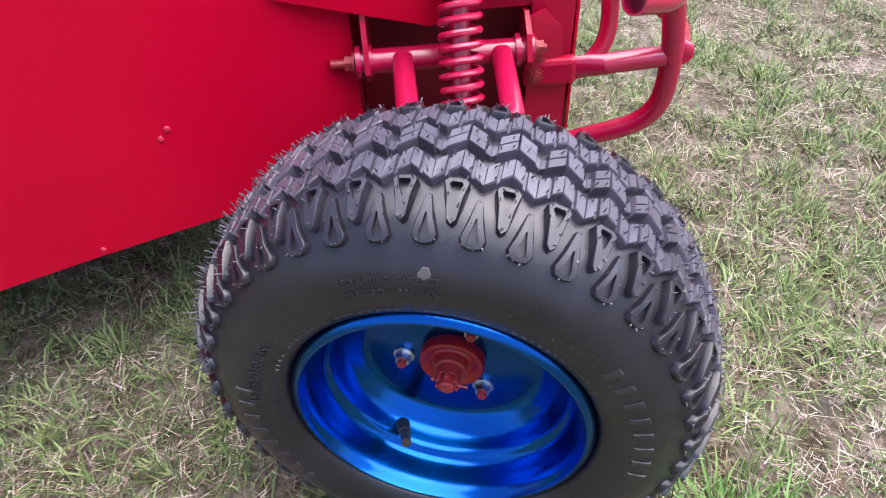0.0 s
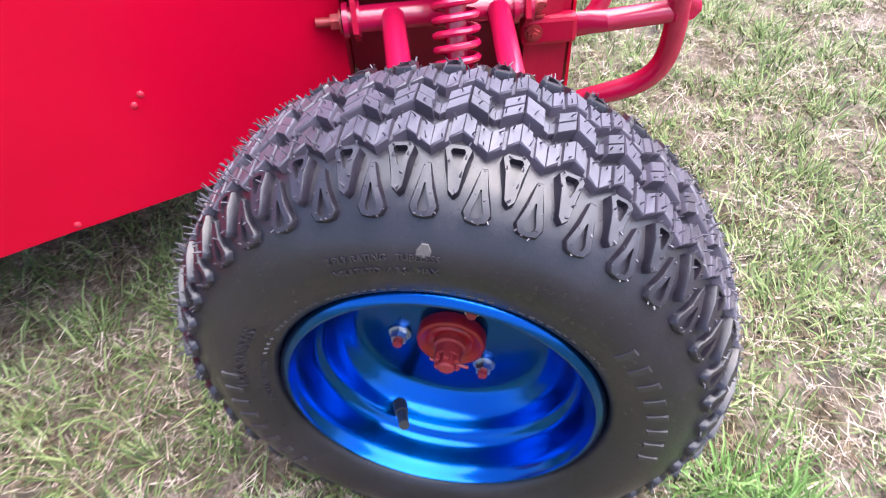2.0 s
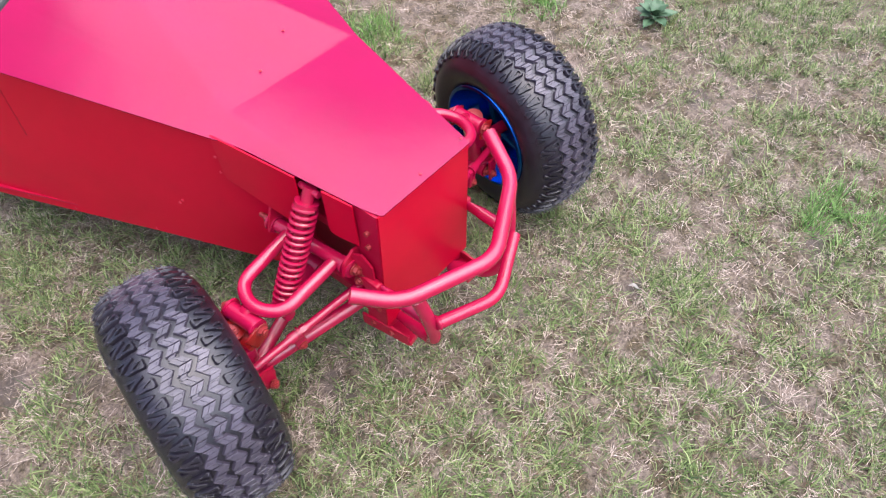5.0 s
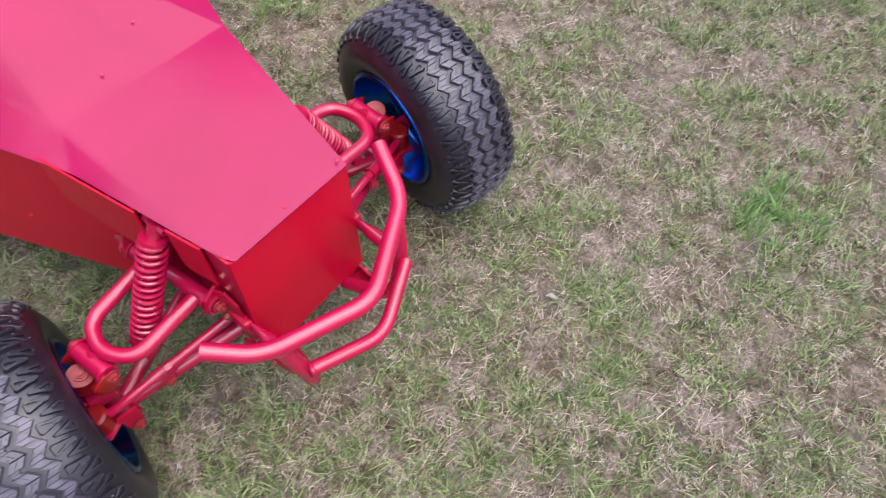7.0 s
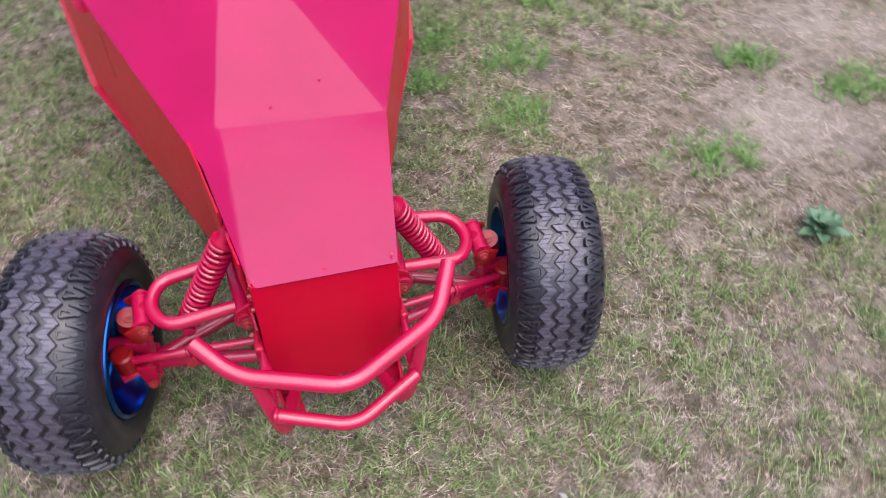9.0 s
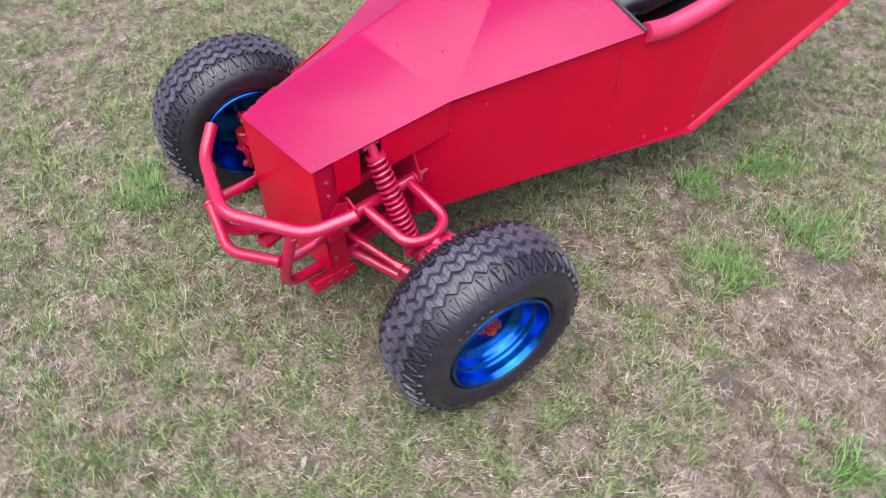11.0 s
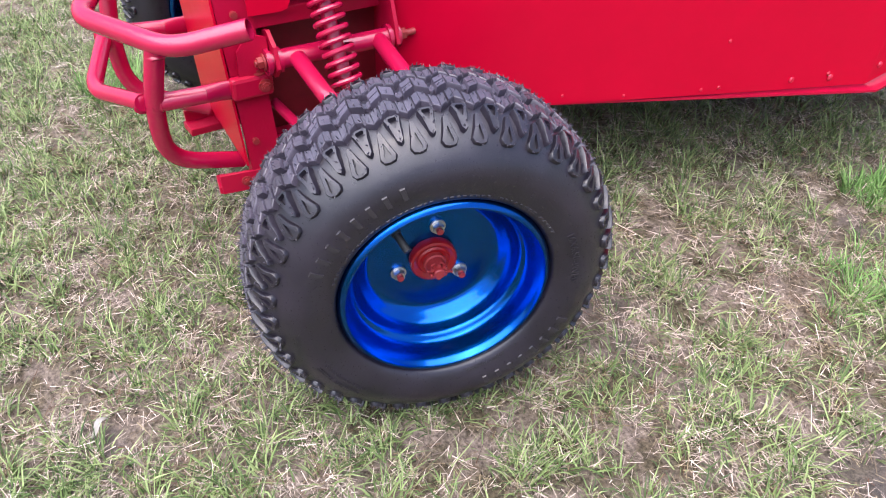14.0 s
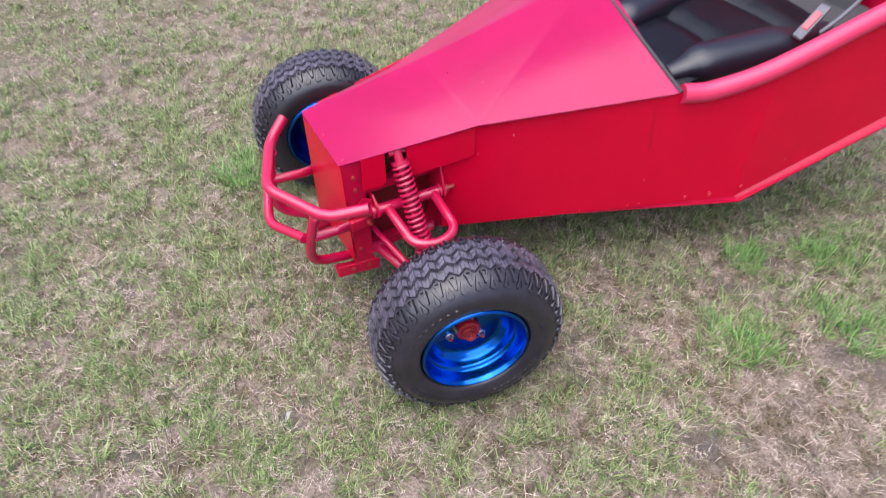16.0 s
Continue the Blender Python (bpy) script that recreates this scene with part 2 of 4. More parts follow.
def box(bm, size, m=Matrix.Identity(4), bevel=0.0):
    r = bmesh.ops.create_cube(bm, size=1, matrix=m @ Matrix.Diagonal((*size, 1)))
    if bevel:
        edges = list({e for v in r["verts"] for e in v.link_edges})
        bmesh.ops.bevel(bm, geom=edges, offset=bevel, segments=2, affect="EDGES", profile=0.5)


def rounded(points, radius, n=7):
    """A polyline with its corners turned into arcs."""
    pts = [Vector(p) for p in points]
    out = [pts[0]]
    for a, b, c in zip(pts, pts[1:], pts[2:]):
        u, v = (a - b), (c - b)
        d = min(radius, u.length * 0.49, v.length * 0.49)
        p0, p1 = b + u.normalized() * d, b + v.normalized() * d
        for k in range(n + 1):
            s = k / n
            out.append(p0.lerp(b, s).lerp(b.lerp(p1, s), s))
    out.append(pts[-1])
    return out


def sweep(bm, path, r, seg=14, cap=True, taper=None, hollow=0.0):
    """A tube along a path. hollow: the open end's wall, seen from outside."""
    pts = [Vector(p) for p in path]
    rings, up = [], None
    for i, p in enumerate(pts):
        t = (pts[min(i + 1, len(pts) - 1)] - pts[max(i - 1, 0)]).normalized()
        if up is None:
            up = t.orthogonal().normalized()
        up = (up - t * up.dot(t)).normalized()
        side = t.cross(up)
        rr = r if taper is None else r * taper(i / (len(pts) - 1))
        rings.append([bm.verts.new(p + (up * math.cos(a) + side * math.sin(a)) * rr) for a in (2 * math.pi * k / seg for k in range(seg))])
    for a, b in zip(rings, rings[1:]):
        for k in range(seg):
            bm.faces.new((a[k], a[(k + 1) % seg], b[(k + 1) % seg], b[k]))
    if cap:
        for ring, p, t in ((rings[0], pts[0], pts[1] - pts[0]), (rings[-1], pts[-1], pts[-2] - pts[-1])):
            if hollow:
                inner = [bm.verts.new(p + (v.co - p) * (1 - hollow)) for v in ring]
                deep = [bm.verts.new(v.co + t.normalized() * r * 1.5) for v in inner]
                for k in range(seg):
                    j = (k + 1) % seg
                    bm.faces.new((ring[k], ring[j], inner[j], inner[k]))
                    bm.faces.new((inner[k], inner[j], deep[j], deep[k]))
                bm.faces.new(deep)
            else:
                bm.faces.new(ring)


def tube(name, points, r, mat, parent, label="", radius=0.03, seg=14, hollow=0.0):
    bm = bmesh.new()
    sweep(bm, rounded(points, radius) if len(points) > 2 else points, r, seg, hollow=hollow)
    return part(name, bm, mat, parent, label, True)


def lathe(bm, profile, seg=72, closed=False):
    """Turns (a, r) pairs about the local x axis."""
    rings = []
    for a, r in profile:
        if r < 1e-6:
            rings.append([bm.verts.new((a, 0, 0))])
        else:
            rings.append([bm.verts.new((a, r * math.sin(w), r * math.cos(w))) for w in (2 * math.pi * k / seg for k in range(seg))])
    ringpairs = list(zip(rings, rings[1:])) + ([(rings[-1], rings[0])] if closed else [])
    for p, q in ringpairs:
        for k in range(seg):
            j = (k + 1) % seg
            vs = [p[k % len(p)], p[j % len(p)], q[j % len(q)], q[k % len(q)]]
            vs = list(dict.fromkeys(vs))
            if len(vs) > 2:
                bm.faces.new(vs)


def between(a, b):
    """Pose at a whose local z runs to b."""
    a, b = Vector(a), Vector(b)
    return Matrix.Translation(a) @ (b - a).to_track_quat("Z", "Y").to_matrix().to_4x4()


def rod(bm, a, b, r, seg=14, r2=None):
    a, b = Vector(a), Vector(b)
    m = between(a, b) @ Matrix.Translation((0, 0, (b - a).length / 2))
    bmesh.ops.create_cone(bm, cap_ends=True, segments=seg, radius1=r, radius2=r if r2 is None else r2, depth=(b - a).length, matrix=m)


def slab(bm, outline, thick):
    """A sheet from a 3D outline, thickened along its normal."""
    vs = [bm.verts.new(p) for p in outline]
    f = bm.faces.new(vs)
    bm.normal_update()
    n = f.normal.copy()
    back = [bm.verts.new(v.co - n * thick) for v in vs]
    bm.faces.new(back[::-1])
    for k in range(len(vs)):
        j = (k + 1) % len(vs)
        bm.faces.new((vs[k], back[k], back[j], vs[j]))


def hexbolt(bm, at, axis, r, h, washer=0.0):
    at, axis = Vector(at), Vector(axis).normalized()
    if washer:
        rod(bm, at, at + axis * 0.002, washer, 16)
    rod(bm, at, at + axis * h, r, 6)
    rod(bm, at + axis * h, at + axis * (h + 0.4 * r), r * 0.55, 10)



def bolt(parent, at, axis, r, h, washer):
    bm = bmesh.new()
    hexbolt(bm, at, axis, r, h, washer)
    return part("bolt", bm, RUST, parent, "", True)


# ---- ground and grass ----
def spaced(n, near, far, share=0.86):
    k = int(n * share)
    mid = np.linspace(-near, near, k)
    out = near * (far / near) ** np.linspace(0, 1, (n - k) // 2 + 1)[1:]
    return np.concatenate([-out[::-1], mid, out])


def relief(x, y):
    return 0.006 * (np.sin(2.1 * x + 0.7) * np.cos(1.7 * y - 0.4) + 0.6 * np.sin(5.3 * x - 2.2 * y) * np.cos(4.1 * y + 1.0)) - 0.002


def build_ground():
    gx = spaced(121, 3.6, 400.0)
    X, Y = np.meshgrid(gx, gx, indexing="ij")
    Z = relief(X, Y) * np.exp(-(np.hypot(X, Y) / 60.0) ** 2)
    n = len(gx)
    idx = np.arange(n * n).reshape(n, n)
    faces = np.stack([idx[:-1, :-1], idx[1:, :-1], idx[1:, 1:], idx[:-1, 1:]], -1).reshape(-1, 4)
    me = bpy.data.meshes.new("ground")
    me.from_pydata(np.stack([X, Y, Z], -1).reshape(-1, 3).tolist(), [], faces.tolist())
    me.materials.append(GROUND)
    me.shade_smooth()
    return tagged(new("ground", me), "dry patchy lawn with bare sandy soil between the grass", "ground", kind="structure")


build_ground()
TUFTS = [(-0.648, -0.775, 0.10), (-0.75, -1.06, 0.10), (-0.55, -1.21, 0.08), (-0.47, -1.0, 0.05), (-1.115, -0.49, 0.11), (-1.68, -0.66, 0.11), (-1.47, -0.87, 0.08),
         (-0.96, -1.36, 0.09), (-1.14, -1.39, 0.08), (-0.80, 0.52, 0.09), (0.55, 0.08, 0.08), (0.98, -1.10, 0.10), (-1.60, -0.10, 0.08), (-1.88, 0.05, 0.09)]
BARE = [(-1.40, -0.58, 0.38, 0.30), (-1.40, -0.58, 0.34, 0.27), (-1.85, -0.95, 0.45, 0.3), (-0.40, -0.60, 0.10, 0.08), (-0.46, -1.05, 0.12, 0.09), (-0.805, -0.96, 0.14, 0.10), (-0.81, -0.48, 0.10, 0.08),
        (0.62, -0.62, 0.18, 0.12), (-0.62, 0.18, 0.12, 0.12), (-1.05, -1.1, 0.2, 0.12), (-0.88, -0.70, 0.22, 0.16), (-1.12, -0.92, 0.26, 0.16), (-0.95, -0.28, 0.16, 0.12), (-1.02, 0.10, 0.10, 0.14)]


def value_noise(x, y, cell, seed):
    """Smooth lattice noise from 0 to 1."""
    g = np.random.RandomState(seed).rand(256, 256)
    u, v = x / cell + 100, y / cell + 100
    i, j = np.floor(u).astype(int), np.floor(v).astype(int)
    a, b = u - i, v - j
    a, b = a * a * (3 - 2 * a), b * b * (3 - 2 * b)
    q = lambda p, r: g[p % 256, r % 256]
    return (q(i, j) * (1 - a) + q(i + 1, j) * a) * (1 - b) + (q(i, j + 1) * (1 - a) + q(i + 1, j + 1) * a) * b


def blades(name, x, y, length, width, lean, mat, rng, label, lie=None):
    """Bent blades, five corners each, as one sheet of stuff."""
    n = len(x)
    head = rng.uniform(0, 2 * np.pi, n) if lie is None else lie
    bend = head + rng.uniform(-0.35, 0.35, n)
    z = relief(x, y) - 0.002
    up1, up2 = np.cos(lean * 0.8), np.cos(np.minimum(lean * 1.25, 1.5))
    o1, o2 = np.sin(lean * 0.8), np.sin(np.minimum(lean * 1.25, 1.5))
    base = np.stack([x, y, z], 1)
    mid = base + np.stack([np.cos(head) * o1, np.sin(head) * o1, up1], 1) * (length * 0.5)[:, None]
    tip = mid + np.stack([np.cos(bend) * o2, np.sin(bend) * o2, up2], 1) * (length * 0.5)[:, None]
    tw = head + np.pi / 2 + rng.uniform(-0.8, 0.8, n)
    side = np.stack([np.cos(tw), np.sin(tw), np.zeros(n)], 1) * (width / 2)[:, None]
    co = np.stack([base - side, base + side, mid + side * 0.8, mid - side * 0.8, tip], 1).reshape(-1, 3)
    k = (np.arange(n) * 5)[:, None]
    quads = k + np.array([0, 1, 2, 3])
    tris = k + np.array([3, 2, 4])
    loops = np.concatenate([quads, tris], 1).reshape(-1)
    starts = (np.arange(n)[:, None] * 7 + np.array([0, 4])).reshape(-1)
    me = bpy.data.meshes.new(name)
    me.vertices.add(n * 5)
    me.vertices.foreach_set("co", co.astype(np.float32).reshape(-1))
    me.loops.add(n * 7)
    me.loops.foreach_set("vertex_index", loops.astype(np.int32))
    me.polygons.add(n * 2)
    me.polygons.foreach_set("loop_start", starts.astype(np.int32))
    me.update(calc_edges=True)
    me.materials.append(mat)
    return tagged(new(name, me), label, "grass", kind="stuff")


def straws(name, x, y, length, width, mat, rng, label):
    """Straight dead stalks lying nearly flat, crossing one another."""
    n = len(x)
    head = rng.uniform(0, 2 * np.pi, n)
    z = relief(x, y) + rng.uniform(0.0, 0.009, n)
    rise = rng.normal(0.0, 0.22, n)
    d = np.stack([np.cos(head), np.sin(head), rise], 1) * (length / 2)[:, None]
    c = np.stack([x, y, z + np.abs(rise) * length * 0.3], 1)
    roll = rng.uniform(-0.9, 0.9, n)
    side = np.stack([-np.sin(head) * np.cos(roll), np.cos(head) * np.cos(roll), np.sin(roll)], 1) * (width / 2)[:, None]
    co = np.stack([c - d - side, c - d + side, c + d + side * 0.4, c + d - side * 0.4], 1).reshape(-1, 3)
    me = bpy.data.meshes.new(name)
    me.vertices.add(n * 4)
    me.vertices.foreach_set("co", co.astype(np.float32).reshape(-1))
    me.loops.add(n * 4)
    me.loops.foreach_set("vertex_index", np.arange(n * 4, dtype=np.int32))
    me.polygons.add(n)
    me.polygons.foreach_set("loop_start", (np.arange(n) * 4).astype(np.int32))
    me.update(calc_edges=True)
    me.materials.append(mat)
    return tagged(new(name, me), label, "grass", kind="stuff")


def build_lawn():
    rng = np.random.RandomState(5)

    def scatter(n, low, gain, bare, floor=0.03, fleck=0.0):
        n = int(n * 1.42)
        x, y = rng.uniform(-3.0, 2.9, n), rng.uniform(-3.4, 1.65, n)
        d = 0.27 * value_noise(x, y, 0.17, 1) + 0.73 * value_noise(x, y, 0.055, 2) + 0.25 * value_noise(x, y, 0.5, 3)
        for k, (bx, by, ra, rb) in enumerate(BARE):
            d -= bare * (3.2 if k < 3 else 1.4) * np.exp(-((x - bx) / ra) ** 2 - ((y - by) / rb) ** 2)
        sand = np.clip(1.6 * np.exp(-((x + 1.42) / 0.36) ** 2 - ((y + 0.58) / 0.26) ** 2) - 0.9 * value_noise(x, y, 0.08, 9), 0, 1)
        far = np.hypot(np.maximum(np.abs(x + 0.35) - 1.15, 0), np.maximum(np.abs(y + 0.3) - 1.0, 0))
        rim = np.minimum(np.minimum(x + 3.0, 2.9 - x), np.minimum(y + 3.4, 1.65 - y))
        fade = np.clip((rim - 0.45 * value_noise(x, y, 0.3, 12)) / 0.35, 0, 1)
        keep = (rng.rand(n) < fade * np.clip((d - low) * gain, floor, 1) * np.exp(-far * 1.1) * (1 - 0.6 * sand))
        keep &= rng.rand(n) < np.clip(fleck + 2.2 * value_noise(x, y, 0.019, 21) - 0.6, 0.08, 1)
        return x[keep], y[keep]

    # mat of dead stalks
    x, y = scatter(1500000, 0.0, 2.4, 0.15, 0.5)
    n = len(x)
    straws("dead_grass", x, y, rng.gamma(3.0, 0.0046, n) + 0.004, rng.uniform(0.0005, 0.0013, n), STRAW, rng,
           "dead grey and straw-coloured stalks matted flat on the soil")
    # small rosettes, blades leaning outwards
    cx, cy = scatter(66000, 0.26, 2.4, 0.22, fleck=0.35)
    m = len(cx)
    per = rng.randint(6, 22, m)
    who = np.repeat(np.arange(m), per)
    n = len(who)
    big = rng.uniform(0.6, 1.45, m)[who]
    a, r = rng.uniform(0, 2 * np.pi, n), 0.014 * big * rng.rand(n) ** 0.6
    blades("grass", cx[who] + np.cos(a) * r, cy[who] + np.sin(a) * r, (rng.gamma(6.0, 0.0036, n) + 0.006) * big, rng.uniform(0.0012, 0.0028, n),
           rng.uniform(0.40, 1.35, n), GRASS, rng, "small clumps of short olive-green and yellowing lawn grass", a + rng.normal(0, 0.5, n))
    # thin single blades in between
    x, y = scatter(150000, 0.20, 1.8, 0.30, fleck=0.3)
    n = len(x)
    blades("sparse_grass", x, y, rng.gamma(5.0, 0.0046, n) + 0.007, rng.uniform(0.0012, 0.0026, n), rng.uniform(0.6, 1.45, n), GRASS, rng,
           "thin single blades of yellowing grass between the clumps")


STRAW = blade_material("straw_litter", [(0.10, 0.045, 0.024), (0.17, 0.125, 0.075), (0.34, 0.28, 0.16)],
                       [(0.09, 0.062, 0.050), (0.35, 0.275, 0.222), (0.72, 0.59, 0.50)], 0.62)
build_lawn()


def build_tuft(x, y, r, seed):
    rng = np.random.RandomState(seed)
    m = int(10 + 270 * r)
    ca, cd = rng.uniform(0, 2 * np.pi, m), r * 1.2 * rng.rand(m) ** 0.7
    who = np.repeat(np.arange(m), rng.randint(10, 26, m))
    n = len(who)
    big = rng.uniform(0.65, 1.3, m)[who]
    a, d = rng.uniform(0, 2 * np.pi, n), 0.012 * big * rng.rand(n) ** 0.6
    ob = blades("grass_tuft", x + (np.cos(ca) * cd)[who] + np.cos(a) * d, y + (np.sin(ca) * cd * 0.8)[who] + np.sin(a) * d, (rng.gamma(6, 0.0055, n) + 0.010) * big,
                rng.uniform(0.0014, 0.003, n), rng.uniform(0.25, 1.25, n), TUFT, rng, "lush bright green grass tuft standing in the dry lawn", a + rng.normal(0, 0.5, n))
    ob["kind"] = ""
    del ob["kind"]
    return tagged(ob, category="grass tuft", group="green tufts in the lawn")


for i, (tx, ty, tr) in enumerate(TUFTS):
    build_tuft(tx, ty, tr, 40 + i)


def build_leaf(x, y, turn):
    bm = bmesh.new()
    rows = []
    for k in range(7):
        s = k / 6
        w = 0.007 * math.sin(math.pi * min(max(s, 0.04), 0.97)) ** 0.7
        c = 0.006 * math.sin(s * 5)
        rows.append([bm.verts.new((0.026 * (s - 0.5), 0.7 * w * q, 0.004 + c + 0.003 * abs(q))) for q in (-1, 0, 1)])
    for p, q in zip(rows, rows[1:]):
        for k in range(2):
            bm.faces.new((p[k], p[k + 1], q[k + 1], q[k]))
    ob = part("dry_leaf", bm, DRYLEAF, None, "", True)
    ob.matrix_basis = pose(x, y, 0.012, 4, 6, turn)
    return tagged(ob, "pale curled dry leaf lying on the grass", "leaf")


build_leaf(-0.334, 0.258, 120)
build_leaf(0.755, 0.412, 30)


def build_weed(x, y):
    """A flat rosette of broad oval leaves, the older ones lying lowest."""
    rng = random.Random(3)
    root = new("broadleaf_weed")
    root.matrix_basis = pose(x, y, 0.004)
    for k in range(17):
        turn, ring = k * 2.4, k / 17
        size, lift = 0.052 * (1.15 - 0.5 * ring) * rng.uniform(0.8, 1.15), 8 + 50 * ring
        bm = bmesh.new()
        rows = []
        for i in range(8):
            v = i / 7
            w = 0.30 * math.sin(math.pi * min(0.97, 0.05 + 0.95 * v)) ** 0.8 if v > 0.2 else 0.05
            rows.append([bm.verts.new((size * (0.12 + 1.1 * v), size * w * q, size * (0.28 * v - 0.38 * v * v + 0.10 * abs(q)))) for q in (-1, 0, 1)])
        for p, q in zip(rows, rows[1:]):
            for i in range(2):
                bm.faces.new((p[i], p[i + 1], q[i + 1], q[i]))
        leaf = part("leaf", bm, WEED, root, "", True)
        leaf.matrix_basis = pose(0, 0, 0.004 + 0.012 * ring, 0, -lift, math.degrees(turn))
    return tagged(root, "low weed with broad bluish-green leaves in the dry lawn", "weed")


build_weed(-1.21, -0.17)

# ---- the buggy ----
buggy = tagged(new("off_road_buggy"), "home-built red off-road buggy with blue front wheels parked on a lawn", "buggy")


def side_x(y):
    """Half width of the body where the side panel stands."""
    return 0.131 + 0.365 * (-0.235 - y)


REAR_X = side_x(-0.943)


def rear_x(y):
    return side_x(y) if y > -0.943 else REAR_X + 0.2 * (-0.943 - y)


def build_side(s, lip, end, drop):
    """One steel side panel: front edge behind the suspension, bend at the floor's kink, rising tail."""
    bm = bmesh.new()
    top = [(-0.235, lip - 0.006), (-0.295, lip), (-0.52, lip + (end - lip) * 0.51), (-0.735, end), (-0.79, 0.508), (-0.90, 0.538), (-0.943, 0.562), (-1.02, 0.590), (-1.13, 0.636), (-1.55, 0.80)]
    low = [(-0.235, 0.196), (-0.295, 0.196), (-0.52, 0.196), (-0.735, 0.196), (-0.79, 0.196), (-0.90, 0.197), (-0.943, 0.197), (-1.02, 0.231), (-1.13, 0.279), (-1.55, 0.46)]
    for q in (0, 1):
        off = -0.004 * q
        a = [bm.verts.new((s * (rear_x(y) + off), y, z)) for y, z in top]
        b = [bm.verts.new((s * (rear_x(y) + off), y, z - drop[0] - drop[1] * (-0.235 - max(y, -0.943)) * (1 + 0.3 * (y < -0.7)))) for y, z in low]
        for k in range(len(a) - 1):
            bm.faces.new((a[k], a[k + 1], b[k + 1], b[k]))
        if q:
            rim0, rim1 = old[0] + old[1][::-1], a + b[::-1]
            for k in range(len(rim0)):
                j = (k + 1) % len(rim0)
                bm.faces.new((rim0[k], rim0[j], rim1[j], rim1[k]))
        old = (a, b)
    ob = part("side_panel", bm, RED, buggy, "flat red sheet steel side panel with small rivets")
    # pop rivets, and three larger bolts along the floor's kink
    if s > 0:
        rivets = [(-0.31, 0.44, 1.0), (-0.31, 0.405, 1.0), (-0.415, 0.299, 1.2), (-0.423, 0.290, 1.2), (-0.509, 0.184, 1.2), (-0.69, 0.178, 1.0), (-0.80, 0.176, 1.2), (-0.70, 0.47, 0.8)]
    else:
        rivets = [(-0.384, 0.447, 1.0), (-0.468, 0.210, 0.8), (-0.560, 0.203, 0.8), (-0.677, 0.205, 1.0), (-0.704, 0.207, 1.0), (-0.701, 0.282, 1.0), (-0.817, 0.212, 1.7), (-0.879, 0.212, 1.9),
                  (-0.874, 0.219, 1.2), (-0.956, 0.228, 1.7), (-1.06, 0.29, 1.0), (-0.31, 0.405, 0.8)]
    first = None
    for y, z, size in rivets:
        m = Matrix.Translation((s * rear_x(y), y, z)) @ pose(0, 0, 0, 0, 90 * s, 0) @ Matrix.Scale(size, 4)
        if first is None:
            bm = bmesh.new()
            bmesh.ops.create_uvsphere(bm, u_segments=10, v_segments=6, radius=0.0031)
            bmesh.ops.scale(bm, vec=(1, 1, 0.5), verts=bm.verts)
            first = part("rivet", bm, SCREW, ob, "", True)
            first.matrix_basis = m
        else:
            again("rivet", first, ob, m)
    # cut seam of the door-sized access plate
    bm = bmesh.new()
    slab(bm, [(s * (side_x(-0.684) + 0.0006), -0.684, 0.49), (s * (side_x(-0.686) + 0.0006), -0.6852, 0.48), (s * (side_x(-0.694) + 0.0006), -0.6934, 0.375), (s * (side_x(-0.692) + 0.0006), -0.692, 0.375)], 0.0004)
    part("seam", bm, BAYRED, ob, "thin dark cut in the panel")
    return ob


build_side(1, 0.488, 0.531, (0.010, 0.032))
build_side(-1, 0.486, 0.522, (0.0, 0.0))


def build_hood():
    places = {"NR": (0.1045, 0.0, 0.460), "NL": (-0.1065, 0.0, 0.449), "CR": (0.145, -0.248, 0.486), "VR": (0.112, -0.309, 0.507),
              "VL": (-0.1575, -0.303, 0.493), "D": (0.030, -0.725, 0.654), "DR": (0.198, -0.725, 0.583), "KR": (0.314, -0.725, 0.535), "KL": (-0.317, -0.722, 0.526)}
    bm = bmesh.new()
    v = {k: bm.verts.new(p) for k, p in places.items()}
    for f in ("NR NL VL VR", "NR VR CR", "VR VL D", "VR D DR", "VL KL D", "VR DR KR CR"):
        bm.faces.new([v[k] for k in f.split()])
    bmesh.ops.recalc_face_normals(bm, faces=bm.faces)
    folds = [e for e in bm.edges if len(e.link_faces) == 2]
    bmesh.ops.bevel(bm, geom=folds, offset=0.007, segments=4, affect="EDGES", profile=0.5, clamp_overlap=True)
    bmesh.ops.recalc_face_normals(bm, faces=bm.faces)
    if sum(f.normal.z for f in bm.faces) < 0:
        bmesh.ops.reverse_faces(bm, faces=bm.faces)
    bmesh.ops.solidify(bm, geom=bm.faces[:], thickness=0.0025)
    ob = part("hood", bm, HOODRED, buggy, "folded red sheet steel bonnet with soft creases", True)
    # rubber edging along the dash edge
    tube("edge_trim", [(0.314, -0.728, 0.536), (0.198, -0.729, 0.582), (0.030, -0.729, 0.650), (-0.14, -0.728, 0.591), (-0.317, -0.726, 0.527)], 0.005, BLACK, ob,
         "black rubber edging", 0.04, 8)
    for x, y, z in ((0.1, -0.012, 0.4605), (-0.1, -0.012, 0.4565), (0.0, -0.012, 0.458), (0.11, -0.10, 0.463), (-0.07, -0.37, 0.523), (0.02, -0.33, 0.514)):
        bm = bmesh.new()
        bmesh.ops.create_uvsphere(bm, u_segments=8, v_segments=5, radius=0.0026)
        r = part("rivet", bm, SCREW, ob, "", True)
        r.matrix_basis = Matrix.Translation((x, y, z)) @ Matrix.Diagonal((1, 1, 0.4, 1))
    return ob


build_hood()


def flap_x(y):
    return 0.1055 - 0.172 * y


